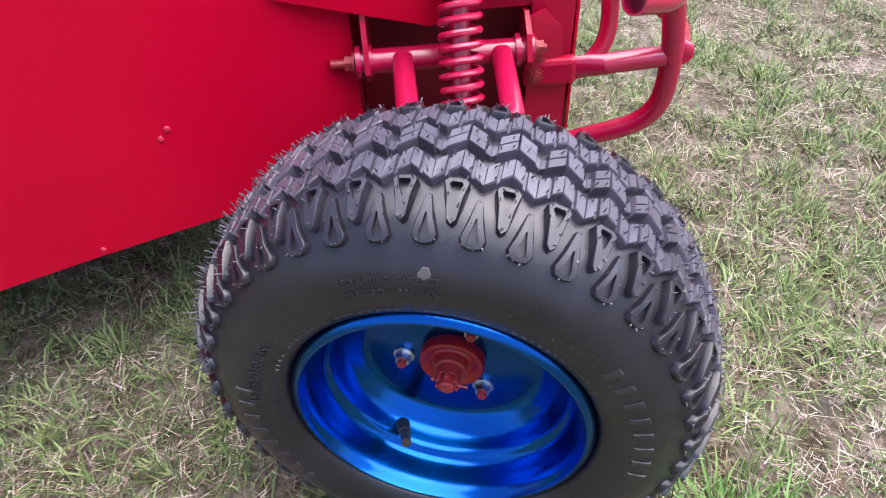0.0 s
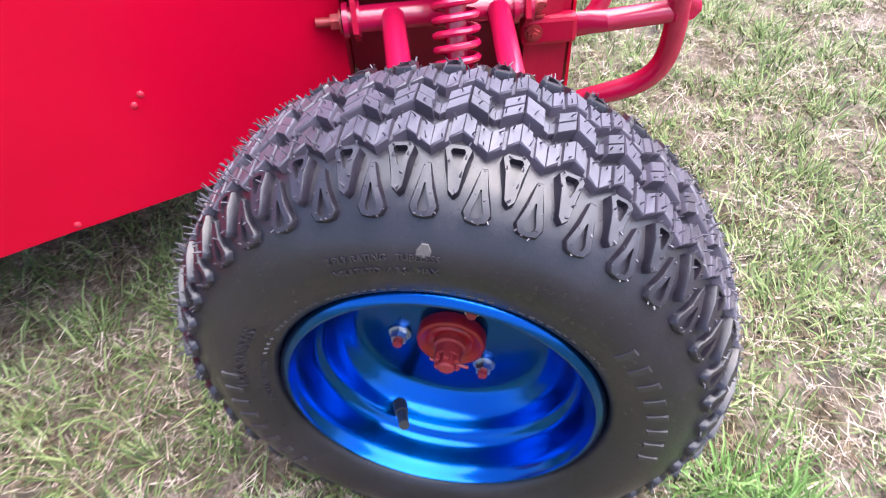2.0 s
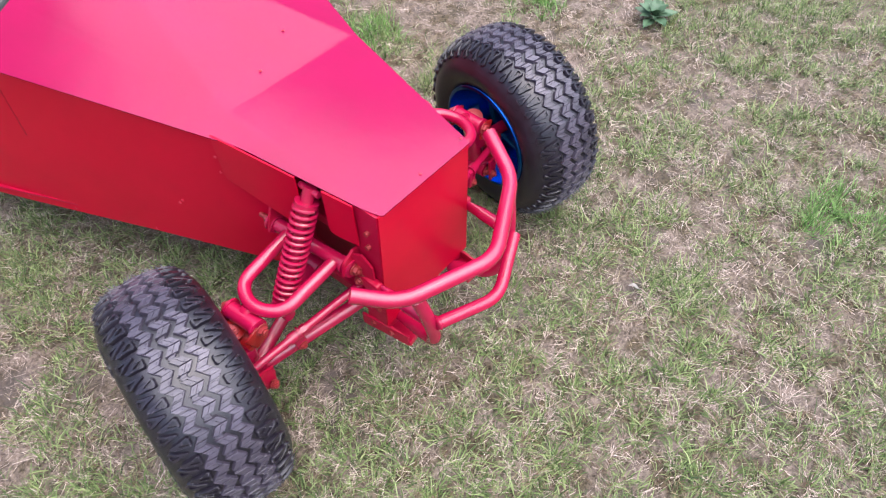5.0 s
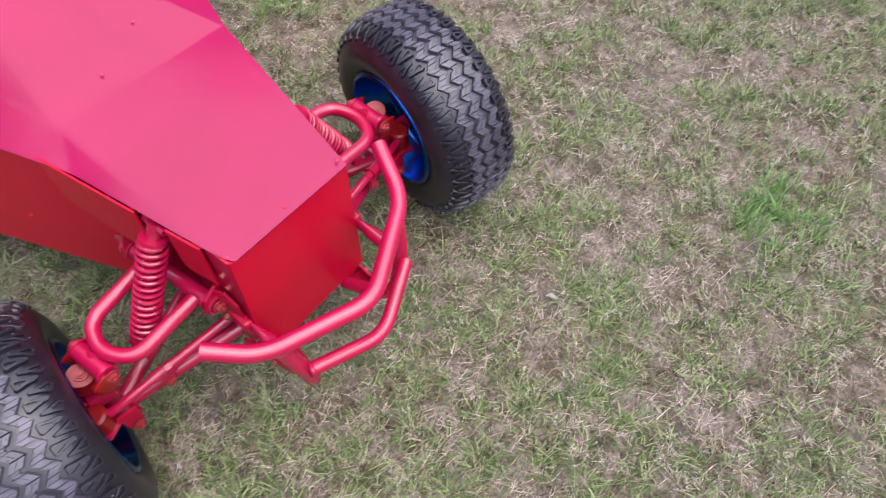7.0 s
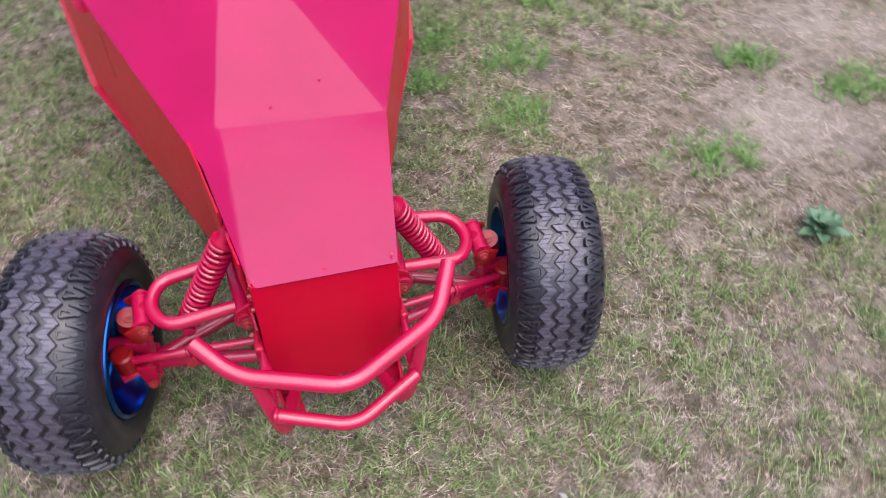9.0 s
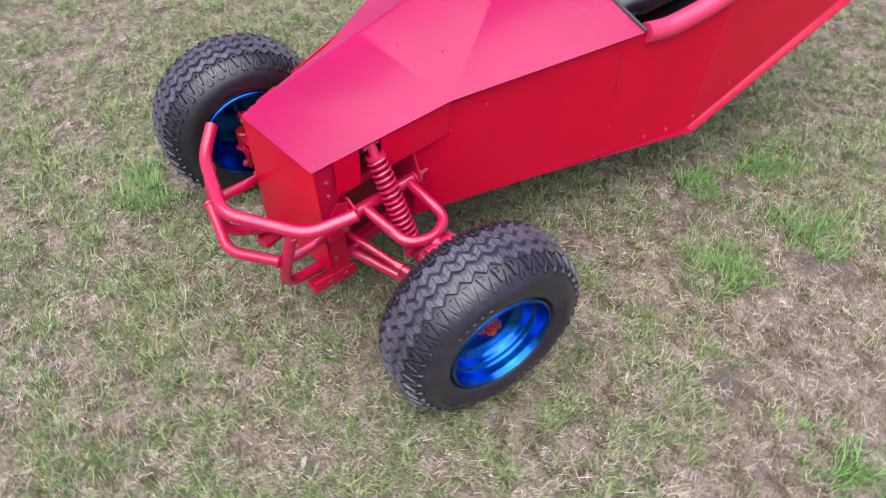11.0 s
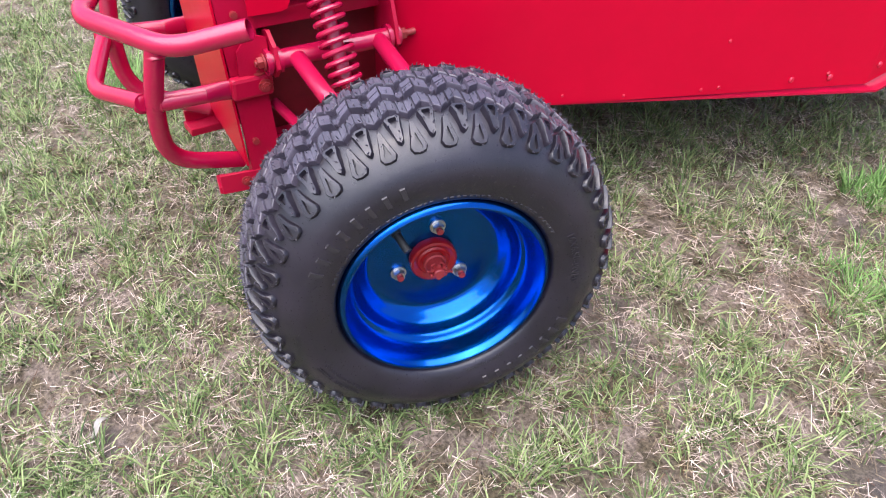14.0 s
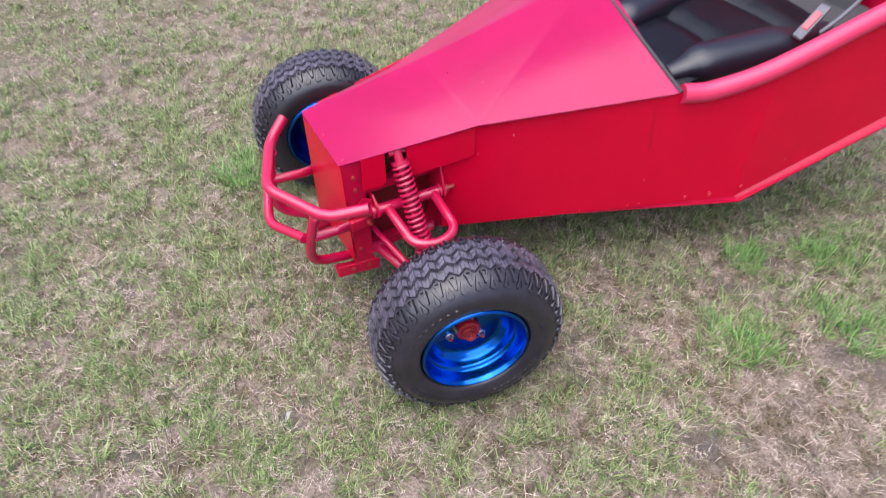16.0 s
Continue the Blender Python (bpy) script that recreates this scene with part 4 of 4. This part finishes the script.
def build_pieces():
    """Meshes of the tread, shared by both tyres: name, bmesh, and how far along one pitch it stands."""
    out = []
    amp, rib, gap = ZIGZAG, RIB, 0.0050

    def leg(bm, s0, s1, d, f0, f1, h, chamfer=0.0008):
        """A block on one leg of the zigzag, from f0 to f1 of half a pitch; d: the way that the leg leans."""
        shift = 0.0 if d > 0 else 0.5 * STEP
        ring = [(s0 + d * amp * (2 * f0 - 1), shift + f0 * 0.5 * STEP), (s0 + d * amp * (2 * f1 - 1), shift + f1 * 0.5 * STEP),
                (s1 + d * amp * (2 * f1 - 1), shift + f1 * 0.5 * STEP), (s1 + d * amp * (2 * f0 - 1), shift + f0 * 0.5 * STEP)]
        bm.faces.new(prism(bm, ring, h, chamfer))

    for k in (-1, 0, 1):
        s0, s1 = CROWN + (k - 0.5) * rib + gap, CROWN + (k + 0.5) * rib - gap
        if k:
            # edge ribs: unbroken zigzag, two pads a leg with a sunken step between them
            bm = bmesh.new()
            for d in (1, -1):
                h = 0.0068 if d > 0 else 0.0064
                leg(bm, s0, s1, d, 0.0, 0.43, h)
                leg(bm, s0, s1, d, 0.41, 0.59, 0.0036, 0.0004)
                leg(bm, s0, s1, d, 0.57, 1.0, h - 0.0004)
            out.append(("tread_block", bm, 0.0))
            continue
        for d in (1, -1):
            # middle rib: two lozenges a leg, parted by a hair-thin sipe, with low tie bars in the gaps
            bm = bmesh.new()
            low, high = (0.24, 0.97) if d > 0 else (0.03, 0.76)
            mid = (s0 + s1) / 2
            leg(bm, s0 - 0.0008, mid - 0.0001, d, low, high, 0.0072 if d > 0 else 0.0076, 0.0006)
            leg(bm, mid + 0.0001, s1 + 0.0008, d, low, high, 0.0077 if d > 0 else 0.0072, 0.0006)
            leg(bm, s0 + 0.003, s1 - 0.003, d, 0.0, low + 0.02, 0.0034, 0.0005)
            leg(bm, s0 + 0.003, s1 - 0.003, d, high - 0.02, 1.0, 0.0034, 0.0005)
            out.append(("tread_block", bm, 0.0))
    edge = CROWN - 0.0378
    m = STEP
    for side in (0, 1):
        f = (lambda s: s) if side == 0 else (lambda s: 2 * CROWN - s)
        flip = 1 if side == 0 else -1
        upper = [(edge - 0.0002, -0.19), (edge - 0.0002, 0.19), (edge - 0.003, 0.28), (edge - 0.013, 0.21), (edge - 0.026, 0.13), (edge - 0.0285, 0.02), (edge - 0.026, -0.09), (edge - 0.012, -0.20), (edge - 0.003, -0.28)]
        hole = [(edge - 0.0032, -0.11), (edge - 0.0032, 0.11), (edge - 0.005, 0.15), (edge - 0.010, 0.10), (edge - 0.0145, 0.05), (edge - 0.0152, 0.015), (edge - 0.0145, -0.02), (edge - 0.009, -0.09), (edge - 0.005, -0.15)]
        bm = make_lug([(f(s), w * m * 0.88 * flip) for s, w in upper], [(f(s), w * m * 0.88 * flip) for s, w in hole], 0.0070, 0.0046)
        out.append(("shoulder_lug", bm, (0.5 if side == 0 else 0.0) * STEP))
        lower = [(edge - 0.0110, -0.06), (edge - 0.0110, 0.06), (edge - 0.024, 0.18), (edge - 0.0345, 0.31), (edge - 0.0390, 0.22), (edge - 0.0402, 0.0), (edge - 0.0390, -0.22), (edge - 0.0345, -0.31), (edge - 0.024, -0.18)]
        hole = [(edge - 0.0225, -0.015), (edge - 0.0225, 0.015), (edge - 0.028, 0.06), (edge - 0.0335, 0.13), (edge - 0.0362, 0.11), (edge - 0.0366, 0.0), (edge - 0.0362, -0.11), (edge - 0.0335, -0.13), (edge - 0.028, -0.06)]
        bm = make_lug([(f(s), w * m * 0.88 * flip) for s, w in lower], [(f(s), w * m * 0.88 * flip) for s, w in hole], 0.0046, 0.0034)
        out.append(("shoulder_lug", bm, (0.0 if side == 0 else 0.5) * STEP))
    return out


SHARED = {}


def rim_profile():
    face = [(0.0058, 0.1078), (0.0078, 0.1084), (0.0082, 0.1100), (0.0070, 0.1126), (0.0048, 0.1148), (0.0020, 0.1163), (-0.001, 0.1168), (-0.004, 0.1160)]
    bowl = [(0.0058, 0.1078), (0.0030, 0.1060), (-0.001, 0.1043), (-0.006, 0.1030), (-0.012, 0.1019), (-0.018, 0.1007), (-0.0225, 0.0992), (-0.0250, 0.0972), (-0.0262, 0.0950),
            (-0.0280, 0.0934), (-0.0315, 0.0920), (-0.0355, 0.0907), (-0.0395, 0.0892), (-0.0432, 0.0873), (-0.0460, 0.0849), (-0.0485, 0.0824), (-0.0512, 0.0800), (-0.0540, 0.0776),
            (-0.0560, 0.0750), (-0.0571, 0.0722), (-0.0575, 0.0702), (-0.0578, 0.060), (-0.0578, 0.0)]
    back = [(-0.0602, 0.0), (-0.0602, 0.060), (-0.0602, 0.0715), (-0.066, 0.0795), (-0.082, 0.0812), (-0.090, 0.0850), (-0.097, 0.0920), (-0.110, 0.0955), (-0.118, 0.1005), (-0.130, 0.1040),
            (-0.137, 0.1075), (-0.1440, 0.1096), (-0.1488, 0.1106), (-0.1502, 0.1128), (-0.1496, 0.1162), (-0.1472, 0.1192), (-0.1440, 0.1200), (-0.139, 0.1165), (-0.134, 0.1150), (-0.132, 0.106), (-0.118, 0.1028), (-0.020, 0.1028), (-0.004, 0.1060), (-0.0045, 0.1150)]
    return bowl[::-1] + face[1:] + back[::-1]


def curved_text(body, size, radius_s, centre, bm, h=0.0009):
    """Raised words along an arc of the sidewall, read from outside; centre is the angle of their middle."""
    cu = bpy.data.curves.new("words", "FONT")
    cu.body, cu.size, cu.align_x, cu.resolution_u, cu.extrude = body, size, "CENTER", 2, 0.0005
    ob = new("words", cu)
    dg = bpy.context.evaluated_depsgraph_get()
    me = bpy.data.meshes.new_from_object(ob.evaluated_get(dg))
    bpy.data.objects.remove(ob)
    rr = skin(radius_s)[1]
    vs = [bm.verts.new(on_tyre(radius_s + v.co.y, centre + v.co.x / rr, h + v.co.z)) for v in me.vertices]
    for p in me.polygons:
        try:
            bm.faces.new([vs[i] for i in p.vertices])
        except ValueError:
            pass
    bpy.data.meshes.remove(me)


def bar_on(bm, s0, s1, w0, w1, h=0.0014):
    bm.faces.new(prism(bm, [(s0, w0), (s0, w1), (s1, w1), (s1, w0)], h, 0.0003, 0.0005))


def build_wheel(centre, axis, turn, seed):
    """Tyre with all its lugs, and rim with hub, nuts and valve. turn: how far the wheel has rolled."""
    rng = random.Random(seed)
    ax = Vector(axis).normalized()
    up = (Vector((0, 0, 1)) - ax * ax.z).normalized()
    m = Matrix.Translation(centre) @ Matrix((ax, up.cross(ax), up)).transposed().to_4x4() @ Matrix.Rotation(turn, 4, "X")
    if not SHARED:
        bm = bmesh.new()
        inside = [(-0.006, 0.1045), (-0.006, 0.1065), (2 * MID + 0.006, 0.1065)]
        prof = [tuple(p) for p in SKIN] + [(2 * MID - a, r) for a, r in SKIN[::-1][1:]]
        lathe(bm, prof + [inside[2], inside[1]], 120, True)
        tyre = part("front_tyre", bm, RUBBER, buggy, "black knobbly all-terrain tyre with zigzag tread and moulded lettering", True)
        SHARED["tyre"] = tyre
        SHARED["pieces"] = []
        for name, bm, w in build_pieces():
            SHARED["pieces"].append((part(name, bm, TREAD if name == "tread_block" else RUBBER, tyre, "", name != "tread_block"), w))
        bm = bmesh.new()
        lathe(bm, rim_profile(), 96)
        SHARED["rim"] = part("front_rim", bm, BLUE, buggy, "stepped steel wheel rim in metallic candy blue", True)
    else:
        tyre = again("front_tyre", SHARED["tyre"], buggy, m)
        tagged(tyre, "black knobbly all-terrain tyre with zigzag tread and moulded lettering")
        rim = again("front_rim", SHARED["rim"], buggy, m)
        tagged(rim, "stepped steel wheel rim in metallic candy blue")
    if "used" not in SHARED:
        tyre, rim = SHARED["tyre"], SHARED["rim"]
        tyre.matrix_basis = rim.matrix_basis = m
    for piece, w in SHARED["pieces"]:
        for k in range(PITCHES):
            turnm = Matrix.Rotation(-(w + k * STEP), 4, "X")
            if k == 0 and "used" not in SHARED:
                piece.matrix_basis = turnm
            else:
                again(piece.name.split(".")[0], piece, tyre, turnm)
    SHARED["used"] = True
    # rubber hairs and cut vent stubs, standing out of the blocks and lugs
    bm = bmesh.new()

    def hair(sv, w, foot, length, r):
        lean, curl = rng.uniform(-0.0012, 0.0012), rng.uniform(-0.012, 0.012)
        p = [on_tyre(sv, w, foot), on_tyre(sv + lean, w + curl * 0.4, foot + length * 0.6), on_tyre(sv + 2 * lean, w + curl, foot + length)]
        sweep(bm, p, r, 4, cap=True, taper=lambda t: 1 - 0.45 * t)

    for k in range(PITCHES):
        long = 0.0020 + 0.0062 * max(0.0, math.sin(k * STEP * 1.0 + 2.2 + seed)) ** 2
        for rib in (-1, 0, 1):
            for d in (1, -1):
                for f, side in ((0.24, 0.75), (0.34, -0.75), (0.70, 0.75), (0.78, -0.7)):
                    if rng.random() < (0.2 if rib else 0.3):
                        continue
                    w = (k + (0.0 if d > 0 else 0.5) + 0.5 * f) * STEP
                    sv = CROWN + rib * RIB + d * ZIGZAG * (2 * f - 1) + side * 0.0068
                    hair(sv, w, 0.0056 if rib else 0.0064, 0.0022 + long * rng.uniform(0.5, 1.25), 0.00062)
        for side in (1, -1):
            shift = 0.5 if side > 0 else 0.0
            for ds, dw in ((0.0015, 0.17), (0.0015, -0.17), (0.0095, 0.16), (0.0105, -0.15), (0.0245, 0.04), (0.0190, 0.10)):
                hair(CROWN - side * (0.0378 + ds), (k + shift + dw * 0.9) * STEP, 0.0058, 0.0018 + 0.7 * long * rng.uniform(0.3, 1.2), 0.00075)
            for ds, dw in ((0.0125, 0.0), (0.0365, 0.22), (0.0365, -0.22), (0.0392, 0.08), (0.0392, -0.08), (0.0255, 0.14), (0.0255, -0.14)):
                hair(CROWN - side * (0.0378 + ds), (k + shift + 0.5 + dw * 0.9) * STEP, 0.0028, 0.0016 + 0.4 * long * rng.uniform(0.2, 1.0), 0.00085)
    hairs = part("rubber_hairs", bm, TREAD, tyre, "thin rubber moulding hairs on the new tread")
    tagged(hairs, kind="stuff")
    # moulded words
    bm = bmesh.new()
    curved_text("2 PLY RATING   TUBELESS", 0.0058, 0.0470, 0.0 - turn_of(seed), bm)
    part("moulded_lettering", bm, LETTER, tyre, "raised words on the sidewall")
    bm = bmesh.new()
    curved_text("INFLATE TO 14 P.S.I. MAX.", 0.0055, 0.0385, 0.0 - turn_of(seed), bm)
    part("moulded_lettering", bm, LETTER, tyre, "raised words on the sidewall")
    bm = bmesh.new()
    curved_text("16X6.50-8NHS", 0.0115, 0.0290, size_of(seed), bm)
    part("moulded_lettering", bm, LETTER, tyre, "raised words on the sidewall")
    bm = bmesh.new()
    curved_text("SAFETY WARNING", 0.0058, 0.0150, -1.47 - turn_of(seed) + 0.15, bm)
    part("moulded_lettering", bm, LETTER, tyre, "raised words on the sidewall")
    for base in (BRAND_TURN[seed], BRAND_TURN[seed] + math.pi):
        for k in range(8):
            w = base + (k - 3.5) * 0.115
            bm = bmesh.new()
            bar_on(bm, 0.0340, 0.0465, w - 0.016, w + 0.016)
            part("moulded_bar", bm, LETTER, tyre)
    bm = bmesh.new()
    for k in range(46):
        w = -1.2 + k * 0.05
        if k % 9 != 4:
            bar_on(bm, 0.0165, 0.0190, w - 0.014, w + rng.uniform(0.004, 0.018), 0.0008)
    tagged(part("fine_lettering", bm, LETTER, tyre, "worn fine raised marks beside the rim"), kind="stuff")
    if seed == 1:
        bm = bmesh.new()
        bm.faces.new(prism(bm, [(0.0500, -0.020), (0.0490, 0.000), (0.0500, 0.024), (0.0530, 0.030), (0.0570, 0.020), (0.0570, 0.000), (0.0535, -0.016)], 0.0006, 0.0006, 0.0004))
        part("dried_mud", bm, MUD, tyre, "small grey splash of dried mud")
    # hub, nuts and valve
    bm = bmesh.new()
    lathe(bm, [(-0.0575, 0.0), (-0.0575, 0.0265), (-0.0500, 0.0268), (-0.0475, 0.0258), (-0.0465, 0.0235), (-0.0480, 0.0205), (-0.0495, 0.0185), (-0.0480, 0.0165), (-0.0490, 0.0140), (-0.0490, 0.0)], 40)
    part("hub", bm, HUBRED, rim, "red painted hub flange", True)
    bm = bmesh.new()
    lathe(bm, [(-0.050, 0.0), (-0.050, 0.0125), (-0.0435, 0.0125), (-0.0425, 0.0105), (-0.0340, 0.0102), (-0.0335, 0.0085)], 20)
    for k in range(6):
        w = k * math.pi / 3
        box(bm, (0.007, 0.0045, 0.0038), Matrix.Rotation(w, 4, "X") @ pose(-0.0315, 0, 0.0085), 0.0006)
    lathe(bm, [(-0.036, 0.0066), (-0.0255, 0.0066), (-0.0242, 0.0052), (-0.0242, 0.0)], 16)
    rod(bm, (-0.031, -0.013, 0.002), (-0.031, 0.016, -0.004), 0.0013, 6)
    part("castle_nut", bm, RUST, rim, "red castle nut with split pin on the axle end", True)
    for k in range(3):
        w = NUT_TURN[seed] + k * 2 * math.pi / 3
        c = Matrix.Rotation(-w, 4, "X") @ Vector((-0.0577, 0, 0.0415))
        bm = bmesh.new()
        rod(bm, c, c + Vector((0.0018, 0, 0)), 0.0090, 18)
        rod(bm, c, c + Vector((0.0082, 0, 0)), 0.0070, 6, 0.0064)
        nut = part("wheel_nut", bm, ZINC, rim, "zinc plated flange nut", True)
        bm = bmesh.new()
        rod(bm, c, c + Vector((0.0125, 0, 0)), 0.0038, 10)
        part("stud", bm, RUST, nut, "reddish stud end", True)
    w = VALVE_TURN[seed]
    q = Matrix.Rotation(-w, 4, "X")
    bm = bmesh.new()
    a, b = q @ Vector((-0.038, 0, 0.089)), q @ Vector((-0.008, 0.0, 0.066))
    rod(bm, a, a.lerp(b, 0.45), 0.0062, 14, 0.0052)
    rod(bm, a.lerp(b, 0.45), b, 0.0042, 12)
    part("valve_stem", bm, BLACK, rim, "black rubber valve stem", True)
    return tyre


def turn_of(seed):
    return {1: 0.15, 2: 2.2}[seed]


def size_of(seed):
    return {1: -1.25, 2: 1.38}[seed]


BRAND_TURN = {1: 1.32, 2: -0.72}
NUT_TURN = {1: 0.42, 2: 0.15}
VALVE_TURN = {1: 3.66, 2: -0.62}
R_HUB, R_AXIS = Vector((0.4752, -0.1769, 0.2048)), Vector((math.cos(radians(14.0)), -math.sin(radians(14.0)), 0.026))
L_HUB, L_AXIS = Vector((-0.490, -0.1135, 0.2005)), Vector((-math.cos(radians(13.2)), math.sin(radians(13.2)), 0.02))
build_suspension(1, R_HUB - R_AXIS * 0.062)
build_suspension(-1, L_HUB - L_AXIS * 0.062)
build_wheel(R_HUB, R_AXIS, 0.0, 1)
build_wheel(L_HUB, L_AXIS, 0.0, 2)


# ---- cockpit ----
def build_cockpit():
    # tub that closes the cockpit inside the side panels
    bm = bmesh.new()
    slab(bm, [(-0.115, -0.24, 0.192), (0.115, -0.24, 0.192), (0.405, -0.955, 0.186), (-0.405, -0.955, 0.186)], 0.004)
    slab(bm, [(-0.405, -0.955, 0.186), (0.405, -0.955, 0.186), (0.52, -1.55, 0.425), (-0.52, -1.55, 0.425)], 0.004)
    slab(bm, [(-0.525, -1.552, 0.425), (0.525, -1.552, 0.425), (0.525, -1.552, 0.80), (-0.525, -1.552, 0.80)], 0.004)
    part("floor_pan", bm, FRAMERED, buggy, "red steel floor of the buggy")
    # padded rims along the cockpit
    for s in (1, -1):
        pts = [(-0.738, 0.517), (-0.79, 0.514), (-0.90, 0.545), (-1.02, 0.597), (-1.13, 0.643), (-1.36, 0.733), (-1.55, 0.807)]
        bm = bmesh.new()
        path = rounded([(s * (rear_x(y) - 0.004), y, z) for y, z in pts], 0.06)
        sweep(bm, path, 0.022, 16)
        part("padded_rim", bm, PAD, buggy, "pinkish red padded cockpit rim", True)
    # low seat with cross pleats and side bolsters
    bm = bmesh.new()
    nx, ny = 20, 84
    grid = []
    for j in range(ny + 1):
        v = j / ny
        y = -0.775 - 0.80 * v
        z = 0.415 + 0.05 * max(0.0, v - 0.1) + 0.75 * max(0.0, v - 0.84)
        q = ((y + 0.885) / 0.2075) % 1.0
        pleat = 0.020 * min(1.0, (min(q, 1 - q) / 0.22)) ** 0.5
        row = []
        for i in range(nx + 1):
            u = -1 + 2 * i / nx
            row.append(bm.verts.new((u * 0.185, y + 0.012 * u * u, z + pleat * (1 - 0.35 * u ** 4) + 0.003 * noise.noise(Vector((u * 2, y * 9, 0))))))
        grid.append(row)
    for p, q in zip(grid, grid[1:]):
        for k in range(nx):
            bm.faces.new((p[k], p[k + 1], q[k + 1], q[k]))
    bmesh.ops.solidify(bm, geom=bm.faces[:], thickness=0.05)
    seat = part("seat", bm, VINYL, buggy, "black vinyl bucket seat with stitched pleats", True)
    for s in (1, -1):
        bm = bmesh.new()
        sweep(bm, rounded([(s * 0.135, -0.885, 0.430), (s * 0.150, -0.98, 0.448), (s * 0.176, -1.16, 0.457), (s * 0.196, -1.36, 0.470)], 0.1), 0.045, 18,
              taper=lambda t: min(1.0, 0.45 + 0.55 * math.sin(math.pi * min(0.5, t * 2.0)), 0.5 + 3 * (1 - t)))
        bmesh.ops.scale(bm, vec=(1.25, 1, 1), space=Matrix.Translation((-s * 0.165, 0, 0)), verts=bm.verts)
        part("bolster", bm, VINYL, seat, "", True)
    bm = bmesh.new()
    box(bm, (0.26, 0.004, 0.3), pose(0, -0.79, 0.30), 0.001)
    slab(bm, [(-0.28, -0.76, 0.20), (0.28, -0.76, 0.20), (0.36, -1.5, 0.50), (-0.36, -1.5, 0.50)], 0.004)
    part("inner_lining", bm, BLACK, buggy, "black lining under the seat")
    # belt buckle and webbing
    a, b = Vector((-0.228, -1.215, 0.500)), Vector((-0.222, -1.285, 0.552))
    bm = bmesh.new()
    box(bm, (0.030, 0.014, (b - a).length + 0.02), between(a, b) @ pose(0, 0, (b - a).length / 2, 0, 0, 8), 0.006)
    buckle = part("belt_buckle", bm, GREYWEB, seat, "grey belt buckle", True)
    bm = bmesh.new()
    box(bm, (0.017, 0.006, (b - a).length * 0.62), between(a, b) @ pose(0, 0, (b - a).length / 2, 0, 0, 8) @ pose(0, 0.0075, 0) , 0.002)
    box(bm, (0.017, 0.006, (b - a).length * 0.62), between(a, b) @ pose(0, 0, (b - a).length / 2, 0, 0, 8) @ pose(0, -0.0075, 0) , 0.002)
    part("release_button", bm, LATCHRED, buckle, "red release button")
    bm = bmesh.new()
    sweep(bm, rounded([(-0.272, -1.225, 0.525), (-0.282, -1.255, 0.552), (-0.280, -1.31, 0.58), (-0.262, -1.365, 0.585)], 0.05), 0.0055, 8)
    part("belt_strap", bm, GREYWEB, seat, "", True)


build_cockpit()
